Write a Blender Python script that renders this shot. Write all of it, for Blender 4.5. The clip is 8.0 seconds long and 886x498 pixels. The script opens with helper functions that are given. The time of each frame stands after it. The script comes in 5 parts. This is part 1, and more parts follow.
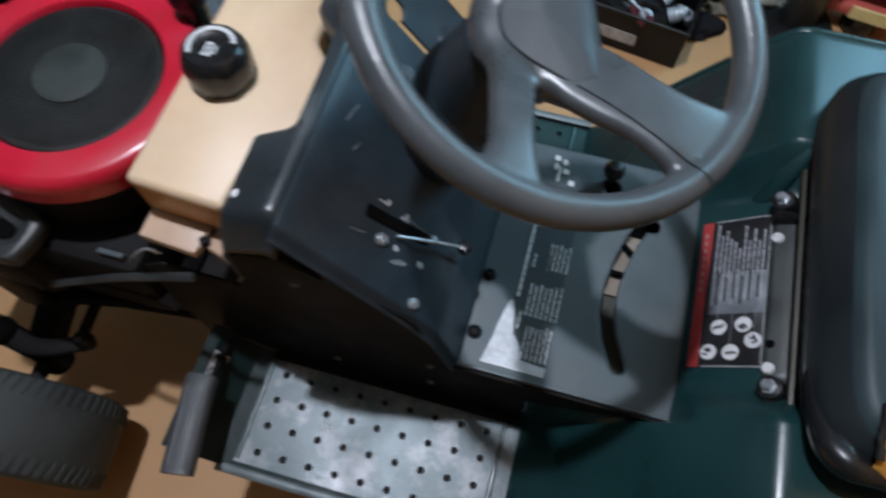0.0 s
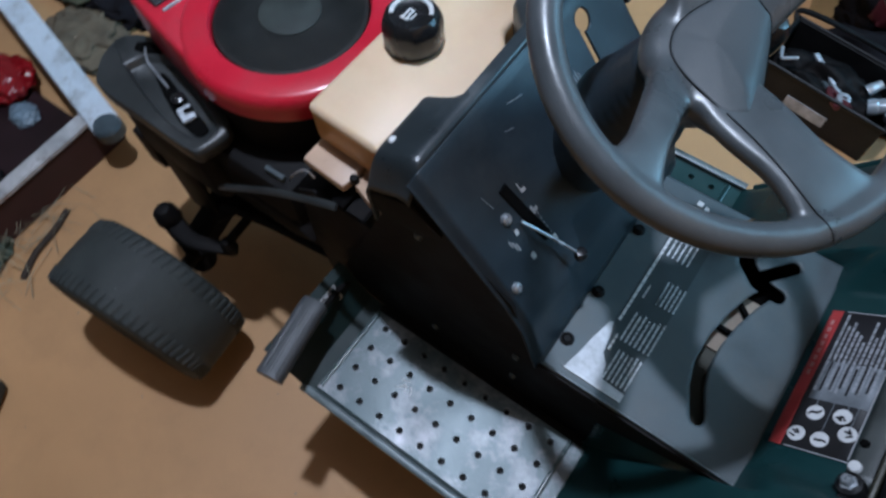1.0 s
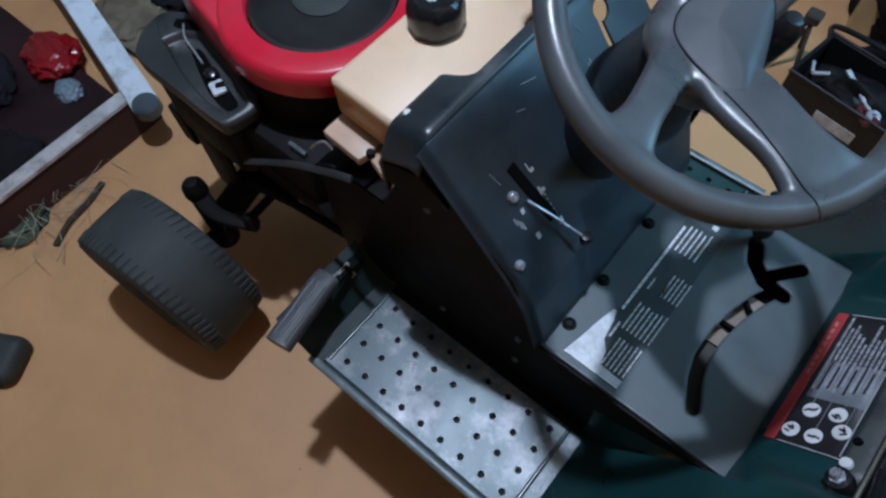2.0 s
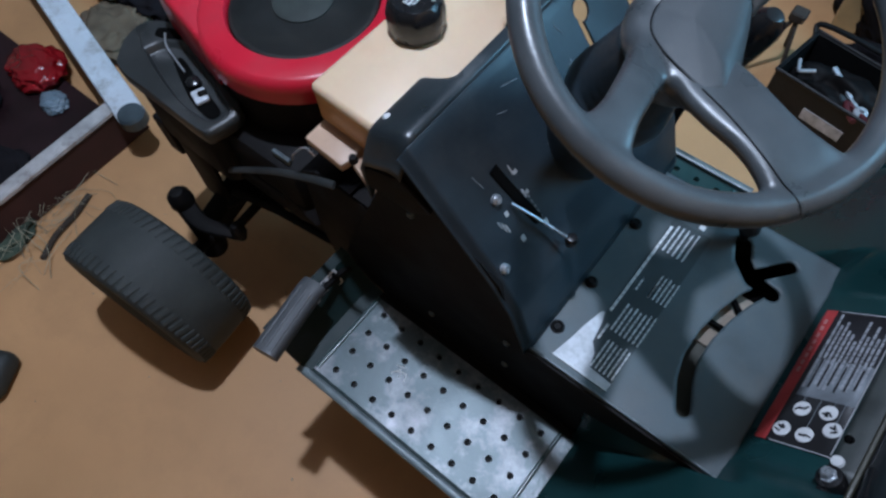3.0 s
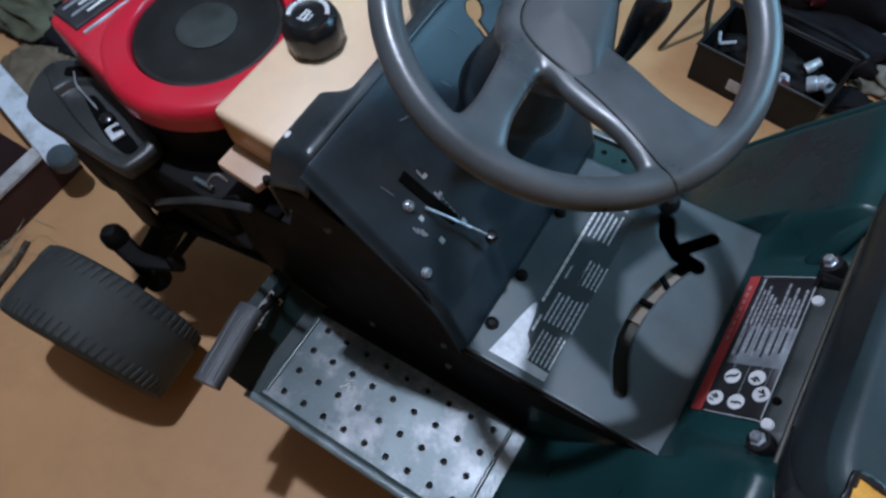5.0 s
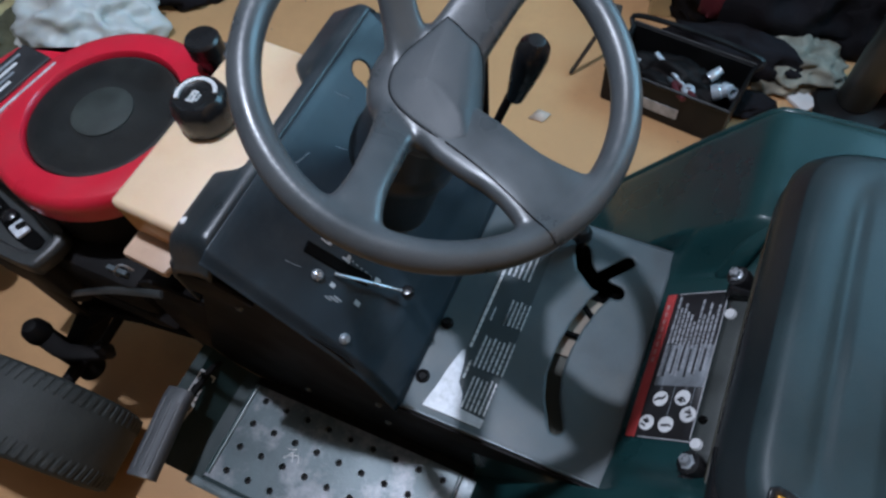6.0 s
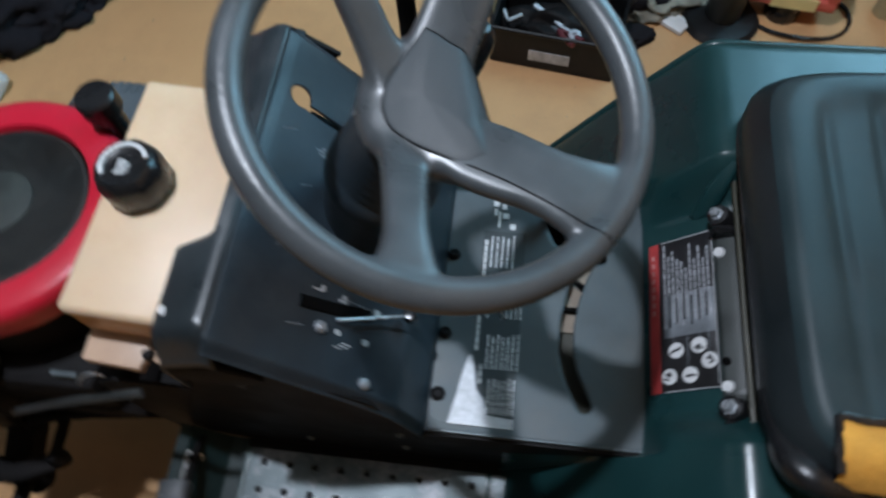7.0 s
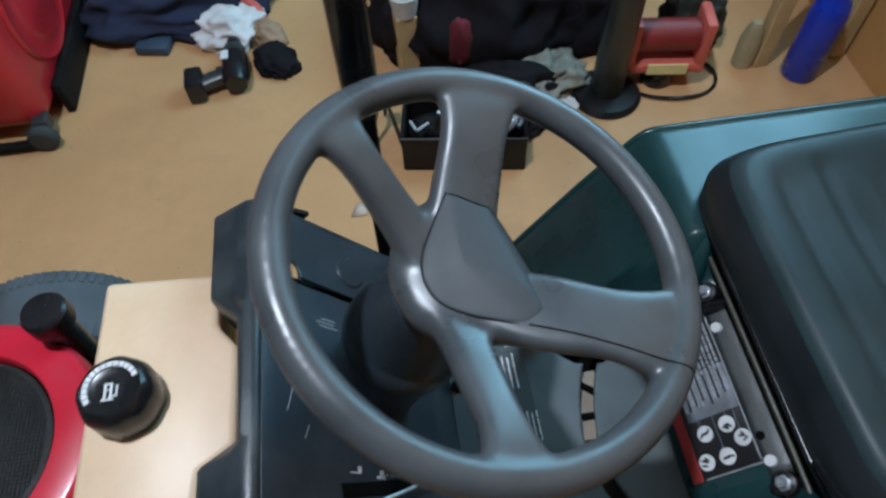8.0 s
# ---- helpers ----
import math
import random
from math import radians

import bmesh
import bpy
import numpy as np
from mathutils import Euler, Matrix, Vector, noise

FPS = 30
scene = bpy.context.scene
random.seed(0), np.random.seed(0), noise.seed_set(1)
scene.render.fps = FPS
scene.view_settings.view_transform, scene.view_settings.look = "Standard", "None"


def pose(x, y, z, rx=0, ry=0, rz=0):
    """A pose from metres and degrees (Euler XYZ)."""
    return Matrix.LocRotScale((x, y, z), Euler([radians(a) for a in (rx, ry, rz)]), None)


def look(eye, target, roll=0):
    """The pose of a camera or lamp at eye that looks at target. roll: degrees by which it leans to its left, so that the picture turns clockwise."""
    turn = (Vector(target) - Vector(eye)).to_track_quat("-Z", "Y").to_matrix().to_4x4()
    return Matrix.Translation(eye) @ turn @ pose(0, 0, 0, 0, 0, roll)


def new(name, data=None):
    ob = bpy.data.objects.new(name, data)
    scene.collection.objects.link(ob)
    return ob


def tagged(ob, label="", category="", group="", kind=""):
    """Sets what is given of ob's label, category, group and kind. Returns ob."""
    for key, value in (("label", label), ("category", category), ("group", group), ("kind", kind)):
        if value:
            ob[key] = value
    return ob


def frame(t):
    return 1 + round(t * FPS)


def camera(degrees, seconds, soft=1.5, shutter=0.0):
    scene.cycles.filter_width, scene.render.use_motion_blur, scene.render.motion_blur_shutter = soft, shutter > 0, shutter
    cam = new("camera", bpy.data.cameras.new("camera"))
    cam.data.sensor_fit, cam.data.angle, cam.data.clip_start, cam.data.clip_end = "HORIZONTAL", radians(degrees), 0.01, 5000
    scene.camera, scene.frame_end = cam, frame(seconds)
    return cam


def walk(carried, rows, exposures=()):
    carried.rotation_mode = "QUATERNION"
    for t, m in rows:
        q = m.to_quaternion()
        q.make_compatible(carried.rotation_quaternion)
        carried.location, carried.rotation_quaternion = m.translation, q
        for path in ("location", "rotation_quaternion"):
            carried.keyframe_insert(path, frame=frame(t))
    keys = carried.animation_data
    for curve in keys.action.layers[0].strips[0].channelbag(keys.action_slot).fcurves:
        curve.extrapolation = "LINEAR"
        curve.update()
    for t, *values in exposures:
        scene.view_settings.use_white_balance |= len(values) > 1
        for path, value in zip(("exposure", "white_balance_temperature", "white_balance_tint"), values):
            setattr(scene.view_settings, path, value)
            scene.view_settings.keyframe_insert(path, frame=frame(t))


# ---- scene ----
cam = camera(66.6, 8.0, 2.5, 0.5)
PATH = [
    (0, (-0.134, -0.367, 1.296), (-0.341, 0.432, -0.525), 1.0),
    (0.3, (-0.165, -0.41, 1.319), (-0.469, 0.439, -0.466), -0.5),
    (0.5, (-0.16, -0.414, 1.324), (-0.559, 0.411, -0.453), -1.4),
    (0.6, (-0.144, -0.429, 1.324), (-0.596, 0.41, -0.434), -1.8),
    (0.8, (-0.128, -0.422, 1.315), (-0.612, 0.359, -0.461), -1.6),
    (1, (-0.097, -0.416, 1.317), (-0.675, 0.276, -0.469), -4.8),
    (1.3, (-0.080, -0.423, 1.315), (-0.663, 0.234, -0.482), -3.7),
    (1.5, (-0.063, -0.44, 1.319), (-0.715, 0.212, -0.456), -5.6),
    (3, (-0.042, -0.428, 1.309), (-0.703, 0.255, -0.451), -6.1),
    (3.5, (-0.028, -0.421, 1.31), (-0.679, 0.291, -0.442), -5.9),
    (4, (-0.015, -0.405, 1.291), (-0.584, 0.298, -0.493), -5.6),
    (4.1, (-0.017, -0.403, 1.288), (-0.558, 0.295, -0.507), -5.0),
    (5.3, (0.01, -0.384, 1.316), (-0.606, 0.4, -0.418), -9.0),
    (5.4, (0.009, -0.38, 1.32), (-0.593, 0.428, -0.408), -8.8),
    (5.5, (0.022, -0.37, 1.328), (-0.574, 0.445, -0.398), -9.5),
    (5.9, (0.031, -0.343, 1.325), (-0.496, 0.518, -0.402), -8.4),
    (6, (0.041, -0.34, 1.32), (-0.494, 0.512, -0.408), -9.4),
    (6.2, (0.031, -0.328, 1.307), (-0.407, 0.529, -0.446), -6.2),
    (6.3, (0.035, -0.324, 1.303), (-0.391, 0.539, -0.45), -7.3),
    (6.5, (0.023, -0.307, 1.299), (-0.325, 0.555, -0.472), -5.6),
    (6.8, (-0.046, -0.314, 1.297), (-0.234, 0.598, -0.474), -1.3),
    (7, (-0.086, -0.315, 1.315), (-0.282, 0.553, -0.476), -6.7),
    (7.1, (-0.12, -0.323, 1.326), (-0.279, 0.576, -0.454), -7.8),
    (7.3, (-0.147, -0.336, 1.330), (-0.267, 0.572, -0.447), -10.3),
    (7.4, (-0.172, -0.326, 1.329), (-0.204, 0.537, -0.475), -5.9),
    (7.5, (-0.181, -0.319, 1.326), (-0.154, 0.565, -0.468), -2.1),
    (7.7, (-0.21, -0.299, 1.327), (-0.119, 0.68, -0.415), 0.5),
    (7.8, (-0.207, -0.282, 1.332), (-0.106, 0.753, -0.376), -0.8),
    (7.9, (-0.208, -0.262, 1.334), (-0.08, 0.813, -0.347), -1.3),
    (8, (-0.195, -0.251, 1.329), (-0.092, 0.833, -0.349), -3.4),
]
LEVELS = [(0.0, 0.05, 7050, 10), (0.6, -0.02, 6600, 8), (1.0, 0.0, 6250, 8), (3.5, 0.0, 6080, 8), (4.1, 0.0, 6300, 9), (5.5, 0.0, 6300, 10), (6.4, 0.05, 6850, 10), (7.0, 0.04, 6900, 7), (8.0, 0.06, 6700, 5)]
walk(cam, [(t, look(eye, target, roll)) for t, eye, target, roll in PATH], LEVELS)

# ---- light ----
world = bpy.data.worlds.new("room_air")
scene.world = world
world.use_nodes = True
world.node_tree.nodes["Background"].inputs["Color"].default_value = (0.75, 0.85, 1.0, 1)
world.node_tree.nodes["Background"].inputs["Strength"].default_value = 0.020


def point_lamp(name, place, watts, colour, radius):
    data = bpy.data.lights.new(name, "POINT")
    data.energy, data.color, data.shadow_soft_size = watts, colour, radius
    ob = new(name, data)
    ob.location = place
    return ob


point_lamp("ceiling_bulb", (-0.57, 0.115, 3.12), 235, (0.69, 0.78, 0.98), 0.045)
# Added cool lamp, unseen; it gives fender and dash their blue sheen.
unseen_light = bpy.data.lights.new("unseen_light", "AREA")
unseen_light.shape, unseen_light.size, unseen_light.size_y = "RECTANGLE", 1.30, 1.42
unseen_light.energy, unseen_light.color = 63, (0.30, 0.68, 1.0)
unseen_lamp = new("unseen_light", unseen_light)
unseen_lamp.matrix_world = look((1.14, 1.58, 1.82), (0.0, 1.58, 1.65))


# ---- materials ----
def material(name, colour, rough=0.5, metal=0.0, vary=0.15, scale=12.0, bump=0.1, fine=180.0, coat=0.0, dirt=None,
             dirt_amount=0.0, dirt_scale=4.0, sub=0.0, random_tint=0.0, shine=0.5):
    """Principled surface with two scales of variation, a dirt layer and fine relief."""
    m = bpy.data.materials.new(name)
    m.use_nodes = True
    nt = m.node_tree
    n, l = nt.nodes, nt.links
    b = n["Principled BSDF"]
    tc = n.new("ShaderNodeTexCoord")
    big = n.new("ShaderNodeTexNoise")
    big.inputs["Scale"].default_value, big.inputs["Detail"].default_value = scale, 6
    l.new(tc.outputs["Object"], big.inputs["Vector"])
    small = n.new("ShaderNodeTexNoise")
    small.inputs["Scale"].default_value, small.inputs["Detail"].default_value = fine, 3
    l.new(tc.outputs["Object"], small.inputs["Vector"])
    ramp = n.new("ShaderNodeMapRange")
    ramp.inputs["From Min"].default_value, ramp.inputs["From Max"].default_value = 0.3, 0.7
    ramp.inputs["To Min"].default_value, ramp.inputs["To Max"].default_value = 1 - vary, 1 + vary
    l.new(big.outputs["Fac"], ramp.inputs["Value"])
    mul = n.new("ShaderNodeMix")
    mul.data_type, mul.blend_type = "RGBA", "MULTIPLY"
    mul.inputs["Factor"].default_value = 1.0
    mul.inputs["A"].default_value = (*colour, 1)
    l.new(ramp.outputs["Result"], mul.inputs["B"])
    col = mul.outputs["Result"]
    if random_tint:
        info = n.new("ShaderNodeObjectInfo")
        rr = n.new("ShaderNodeMapRange")
        rr.inputs["To Min"].default_value, rr.inputs["To Max"].default_value = 1 - random_tint, 1 + random_tint
        l.new(info.outputs["Random"], rr.inputs["Value"])
        m2 = n.new("ShaderNodeMix")
        m2.data_type, m2.blend_type = "RGBA", "MULTIPLY"
        m2.inputs["Factor"].default_value = 1.0
        l.new(col, m2.inputs["A"])
        l.new(rr.outputs["Result"], m2.inputs["B"])
        col = m2.outputs["Result"]
    if dirt is not None:
        dn = n.new("ShaderNodeTexNoise")
        dn.inputs["Scale"].default_value, dn.inputs["Detail"].default_value = dirt_scale, 10
        dn.inputs["Roughness"].default_value = 0.7
        l.new(tc.outputs["Object"], dn.inputs["Vector"])
        dr = n.new("ShaderNodeMapRange")
        dr.inputs["From Min"].default_value, dr.inputs["From Max"].default_value = 0.48, 0.72
        dr.inputs["To Max"].default_value = dirt_amount
        l.new(dn.outputs["Fac"], dr.inputs["Value"])
        dm = n.new("ShaderNodeMix")
        dm.data_type = "RGBA"
        l.new(dr.outputs["Result"], dm.inputs["Factor"])
        l.new(col, dm.inputs["A"])
        dm.inputs["B"].default_value = (*dirt, 1)
        col = dm.outputs["Result"]
    l.new(col, b.inputs["Base Color"])
    rm = n.new("ShaderNodeMapRange")
    rm.inputs["From Min"].default_value, rm.inputs["From Max"].default_value = 0.3, 0.7
    rm.inputs["To Min"].default_value, rm.inputs["To Max"].default_value = max(0.03, rough - 0.09), min(1, rough + 0.09)
    l.new(big.outputs["Fac"], rm.inputs["Value"])
    l.new(rm.outputs["Result"], b.inputs["Roughness"])
    b.inputs["Metallic"].default_value = metal
    b.inputs["Coat Weight"].default_value = coat
    b.inputs["Specular IOR Level"].default_value = shine
    b.inputs["Coat Roughness"].default_value = 0.15
    if sub:
        b.inputs["Subsurface Weight"].default_value = sub
        b.inputs["Subsurface Radius"].default_value = (0.02, 0.012, 0.006)
    if bump:
        bp = n.new("ShaderNodeBump")
        bp.inputs["Strength"].default_value, bp.inputs["Distance"].default_value = bump, 0.002
        l.new(small.outputs["Fac"], bp.inputs["Height"])
        l.new(bp.outputs["Normal"], b.inputs["Normal"])
    return m


GREEN = material("dark_green_paint", (0.007, 0.035, 0.036), 0.32, 0, 0.2, 9, 0.05, 300, coat=0.15, shine=0.42, dirt=(0.016, 0.040, 0.038), dirt_amount=0.35, dirt_scale=7)
SCUFFED = material("scuffed_green_paint", (0.008, 0.040, 0.039), 0.48, 0, 0.25, 12, 0.1, 300, dirt=(0.024, 0.046, 0.044), dirt_amount=0.4, dirt_scale=14, shine=0.35)
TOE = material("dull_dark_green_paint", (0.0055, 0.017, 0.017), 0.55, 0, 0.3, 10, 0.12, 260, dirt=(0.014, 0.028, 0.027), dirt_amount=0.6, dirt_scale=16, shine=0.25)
DASH = material("dash_plastic", (0.020, 0.031, 0.040), 0.38, 0, 0.32, 10, 0.06, 500, dirt=(0.054, 0.062, 0.068), dirt_amount=0.5, dirt_scale=9, shine=0.30)
DASHLIP = material("scuffed_dash_plastic", (0.021, 0.029, 0.034), 0.36, 0, 0.3, 12, 0.12, 400, dirt=(0.075, 0.078, 0.078), dirt_amount=0.55, dirt_scale=12)
PLATE = material("console_plate", (0.055, 0.076, 0.085), 0.50, 0, 0.24, 14, 0.08, 400, dirt=(0.082, 0.088, 0.083), dirt_amount=0.55, dirt_scale=11)
BLACK = material("black_steel", (0.0075, 0.0070, 0.0072), 0.6, 0, 0.3, 14, 0.15, 200, dirt=(0.020, 0.014, 0.012), dirt_amount=0.5, dirt_scale=10, shine=0.12)
SLOT = material("slot_black", (0.003, 0.003, 0.003), 0.9, 0, 0.05, 10, 0.0, shine=0.05)
GREY_WHEEL = material("wheel_plastic", (0.058, 0.067, 0.073), 0.34, 0, 0.20, 22, 0.02, 600, dirt=(0.080, 0.082, 0.084), dirt_amount=0.4, dirt_scale=14)
PAD = material("hub_plastic", (0.034, 0.042, 0.047), 0.60, 0, 0.16, 18, 0.08, 700)
KNOB = material("gloss_black_plastic", (0.010, 0.010, 0.011), 0.26, 0, 0.1, 20, 0.04, 300)
VINYL = material("seat_vinyl", (0.020, 0.036, 0.040), 0.44, 0, 0.30, 7, 0.10, 420, dirt=(0.036, 0.044, 0.046), dirt_amount=0.5, dirt_scale=9, shine=0.24)
FOAM = material("yellow_foam", (0.62, 0.30, 0.05), 0.9, 0, 0.2, 30, 0.6, 160)
RUBBER = material("tyre_rubber", (0.026, 0.032, 0.031), 0.72, 0, 0.2, 16, 0.3, 220, dirt=(0.042, 0.046, 0.042), dirt_amount=0.5, dirt_scale=8)
# Lighter copy of the tyre rubber; cool light on the far tyre is painted in.
LIT_RUBBER = material("lit_tyre_rubber", (0.070, 0.084, 0.094), 0.75, 0, 0.25, 12, 0.3, 220, dirt=(0.11, 0.12, 0.125), dirt_amount=0.5, dirt_scale=9)
PEDAL = material("pedal_rubber", (0.05, 0.055, 0.06), 0.5, 0, 0.15, 20, 0.2, 300)
STEEL = material("bare_steel", (0.10, 0.125, 0.135), 0.40, 0.3, 0.30, 18, 0.2, 260, dirt=(0.05, 0.057, 0.055), dirt_amount=0.75, dirt_scale=16)
LIPSTEEL = material("worn_edge_steel", (0.13, 0.16, 0.165), 0.42, 0.2, 0.35, 26, 0.15, 260, dirt=(0.03, 0.045, 0.045), dirt_amount=0.8, dirt_scale=18)
DECK = material("worn_green_steel", (0.050, 0.072, 0.077), 0.36, 0.25, 0.25, 10, 0.15, 300, dirt=(0.27, 0.265, 0.28), dirt_amount=0.9, dirt_scale=15)
BOLT = material("zinc_bolt", (0.46, 0.49, 0.52), 0.30, 0.65, 0.15, 60, 0.1)
FOOT_TAN = material("dull_tan_plastic", (0.54, 0.37, 0.26), 0.5, 0, 0.2, 8, 0.06, 200, dirt=(0.30, 0.19, 0.12), dirt_amount=0.5, dirt_scale=14)
# Amber carries both the fuel tint and the shade on the tank's sides.
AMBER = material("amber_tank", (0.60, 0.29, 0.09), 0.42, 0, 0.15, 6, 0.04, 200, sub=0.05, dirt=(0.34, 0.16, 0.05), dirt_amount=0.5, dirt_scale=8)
TANK = material("cream_tank", (0.74, 0.55, 0.37), 0.42, 0, 0.12, 5, 0.04, 200, sub=0.15, dirt=(0.58, 0.36, 0.19), dirt_amount=0.45, dirt_scale=6)
RED = material("red_paint", (0.56, 0.010, 0.032), 0.33, 0, 0.10, 8, 0.03, 200, coat=0.3, dirt=(0.30, 0.03, 0.04), dirt_amount=0.5, dirt_scale=8)
SCREEN = material("screen_mesh", (0.013, 0.014, 0.0135), 0.6, 0, 0.35, 20, 0.5, 500, dirt=(0.034, 0.033, 0.029), dirt_amount=0.8, dirt_scale=9, shine=0.3)
WHITE = material("white_print", (0.62, 0.62, 0.62), 0.5, 0, 0.1, 40, 0.0)
DIMPRINT = material("worn_white_print", (0.36, 0.37, 0.38), 0.5, 0, 0.3, 60, 0.0)
GREYPRINT = material("grey_print", (0.20, 0.22, 0.24), 0.5, 0, 0.2, 60, 0.0)
REDPRINT = material("red_print", (0.50, 0.055, 0.055), 0.5, 0, 0.15, 40, 0.0)
SILVER = material("silver_decal", (0.46, 0.47, 0.49), 0.42, 0.1, 0.3, 40, 0.0, dirt=(0.15, 0.15, 0.15), dirt_amount=0.6, dirt_scale=60)
BLACKPRINT = material("black_print", (0.02, 0.02, 0.022), 0.45, 0, 0.1, 40, 0.0)
FLOOR = material("tan_board", (0.52, 0.290, 0.130), 0.60, 0, 0.15, 1.9, 0.08, 240, dirt=(0.35, 0.195, 0.090), dirt_amount=0.5, dirt_scale=4, random_tint=0.04)
WALL = material("wall_board", (0.115, 0.10, 0.08), 0.8, 0, 0.15, 3, 0.1)
PLY = material("plywood", (0.52, 0.28, 0.10), 0.6, 0, 0.12, 4, 0.1)
PINE = material("pine", (0.46, 0.33, 0.16), 0.65, 0, 0.15, 14, 0.2, 90)
CEIL = material("ceiling_paint", (0.12, 0.11, 0.10), 0.9, 0, 0.06, 3, 0.1)
WHITEBOARD = material("white_painted_wood", (0.60, 0.66, 0.72), 0.5, 0, 0.15, 8, 0.1, dirt=(0.16, 0.14, 0.11), dirt_amount=0.9, dirt_scale=13)
BAG = material("white_plastic_film", (0.50, 0.52, 0.50), 0.4, 0, 0.1, 9, 0.1, sub=0.1)
NAVY = material("navy_cloth", (0.012, 0.018, 0.045), 0.9, 0, 0.3, 14, 0.6, 300)
CLOTH_BLACK = material("black_cloth", (0.010, 0.009, 0.011), 0.9, 0, 0.3, 12, 0.6, 200, shine=0.15)
CLOTH_GREY = material("grey_cloth", (0.21, 0.20, 0.16), 0.9, 0, 0.4, 22, 0.8, 120)
WHITE_CLOTH = material("white_cloth", (0.60, 0.58, 0.57), 0.85, 0, 0.12, 14, 0.5, 200)
BASIN = material("blue_grey_enamel", (0.16, 0.22, 0.27), 0.45, 0, 0.2, 9, 0.1, dirt=(0.10, 0.11, 0.11), dirt_amount=0.6, dirt_scale=7)
STRAW = material("straw", (0.30, 0.28, 0.20), 0.7, 0, 0.5, 20, 0.1)
BARK = material("bark", (0.035, 0.025, 0.018), 0.85, 0, 0.3, 40, 0.4)
BLUE = material("blue_plastic", (0.006, 0.035, 0.42), 0.32, 0, 0.1, 12, 0.05)
REELRED = material("faded_red_plastic", (0.58, 0.12, 0.095), 0.45, 0, 0.12, 10, 0.1)
YELLOW = material("yellow_paper", (0.75, 0.66, 0.32), 0.7, 0, 0.1, 20, 0.1)
DARKGREY = material("dark_grey_plastic", (0.026, 0.030, 0.031), 0.38, 0, 0.25, 12, 0.1, dirt=(0.05, 0.05, 0.048), dirt_amount=0.5, dirt_scale=12)
TAN = material("tan_leather", (0.34, 0.21, 0.125), 0.75, 0, 0.25, 20, 0.3)
BOXBLACK = material("toolbox_plastic", (0.007, 0.007, 0.0075), 0.45, 0, 0.2, 14, 0.1, shine=0.25, dirt=(0.02, 0.019, 0.018), dirt_amount=0.5, dirt_scale=12)
CHROME = material("chrome", (0.68, 0.74, 0.80), 0.22, 0.6, 0.1, 40, 0.0)


# ---- mesh helpers ----
def finish(bm, name, mat, angle=35.0):
    me = bpy.data.meshes.new(name)
    bmesh.ops.recalc_face_normals(bm, faces=bm.faces[:])
    bm.to_mesh(me)
    bm.free()
    for p in me.polygons:
        p.use_smooth = True
    me.set_sharp_from_angle(angle=radians(angle))
    me.materials.append(mat)
    return me


def part(name, bm, mat, parent=None, label="", angle=35.0):
    ob = new(name, finish(bm, name, mat, angle))
    if parent is not None:
        ob.parent = parent
    if label:
        tagged(ob, label)
    return ob


def thing(name, label, category, place=None, group=""):
    ob = new(name)
    ob.empty_display_size = 0.05
    if place is not None:
        ob.matrix_world = place
    return tagged(ob, label, category, group)


def solo(name, bm, mat, label, category, place=None, kind="", group="", angle=35.0):
    ob = new(name, finish(bm, name, mat, angle))
    if place is not None:
        ob.matrix_world = place
    return tagged(ob, label, category, group, kind)


def box(x0, x1, y0, y1, z0, z1, bevel=0.0, seg=2, into=None):
    bm = bmesh.new()
    bmesh.ops.create_cube(bm, size=1.0)
    for v in bm.verts:
        v.co = Vector(((x0 + x1) / 2 + v.co.x * (x1 - x0), (y0 + y1) / 2 + v.co.y * (y1 - y0), (z0 + z1) / 2 + v.co.z * (z1 - z0)))
    if bevel:
        bmesh.ops.bevel(bm, geom=bm.edges[:], offset=bevel, segments=seg, profile=0.5, affect="EDGES")
    return merge(into, bm)


def merge(into, bm):
    if into is None:
        return bm
    me = bpy.data.meshes.new("scratch")
    bm.to_mesh(me)
    bm.free()
    into.from_mesh(me)
    bpy.data.meshes.remove(me)
    return into


def moved(bm, m):
    bm.transform(m)
    return bm


def lathe(profile, seg=32, into=None):
    """A turned body round z from (radius, height) pairs; a radius of 0 closes it."""
    bm = bmesh.new()
    rings = []
    for r, z in profile:
        if r < 1e-6:
            rings.append([bm.verts.new((0, 0, z))])
        else:
            rings.append([bm.verts.new((r * math.cos(2 * math.pi * k / seg), r * math.sin(2 * math.pi * k / seg), z)) for k in range(seg)])
    for a, b in zip(rings, rings[1:]):
        for k in range(seg):
            q = (k + 1) % seg
            if len(a) == 1 and len(b) == 1:
                continue
            if len(a) == 1:
                bm.faces.new((a[0], b[k], b[q]))
            elif len(b) == 1:
                bm.faces.new((a[k], a[q], b[0]))
            else:
                bm.faces.new((a[k], a[q], b[q], b[k]))
    return merge(into, bm)


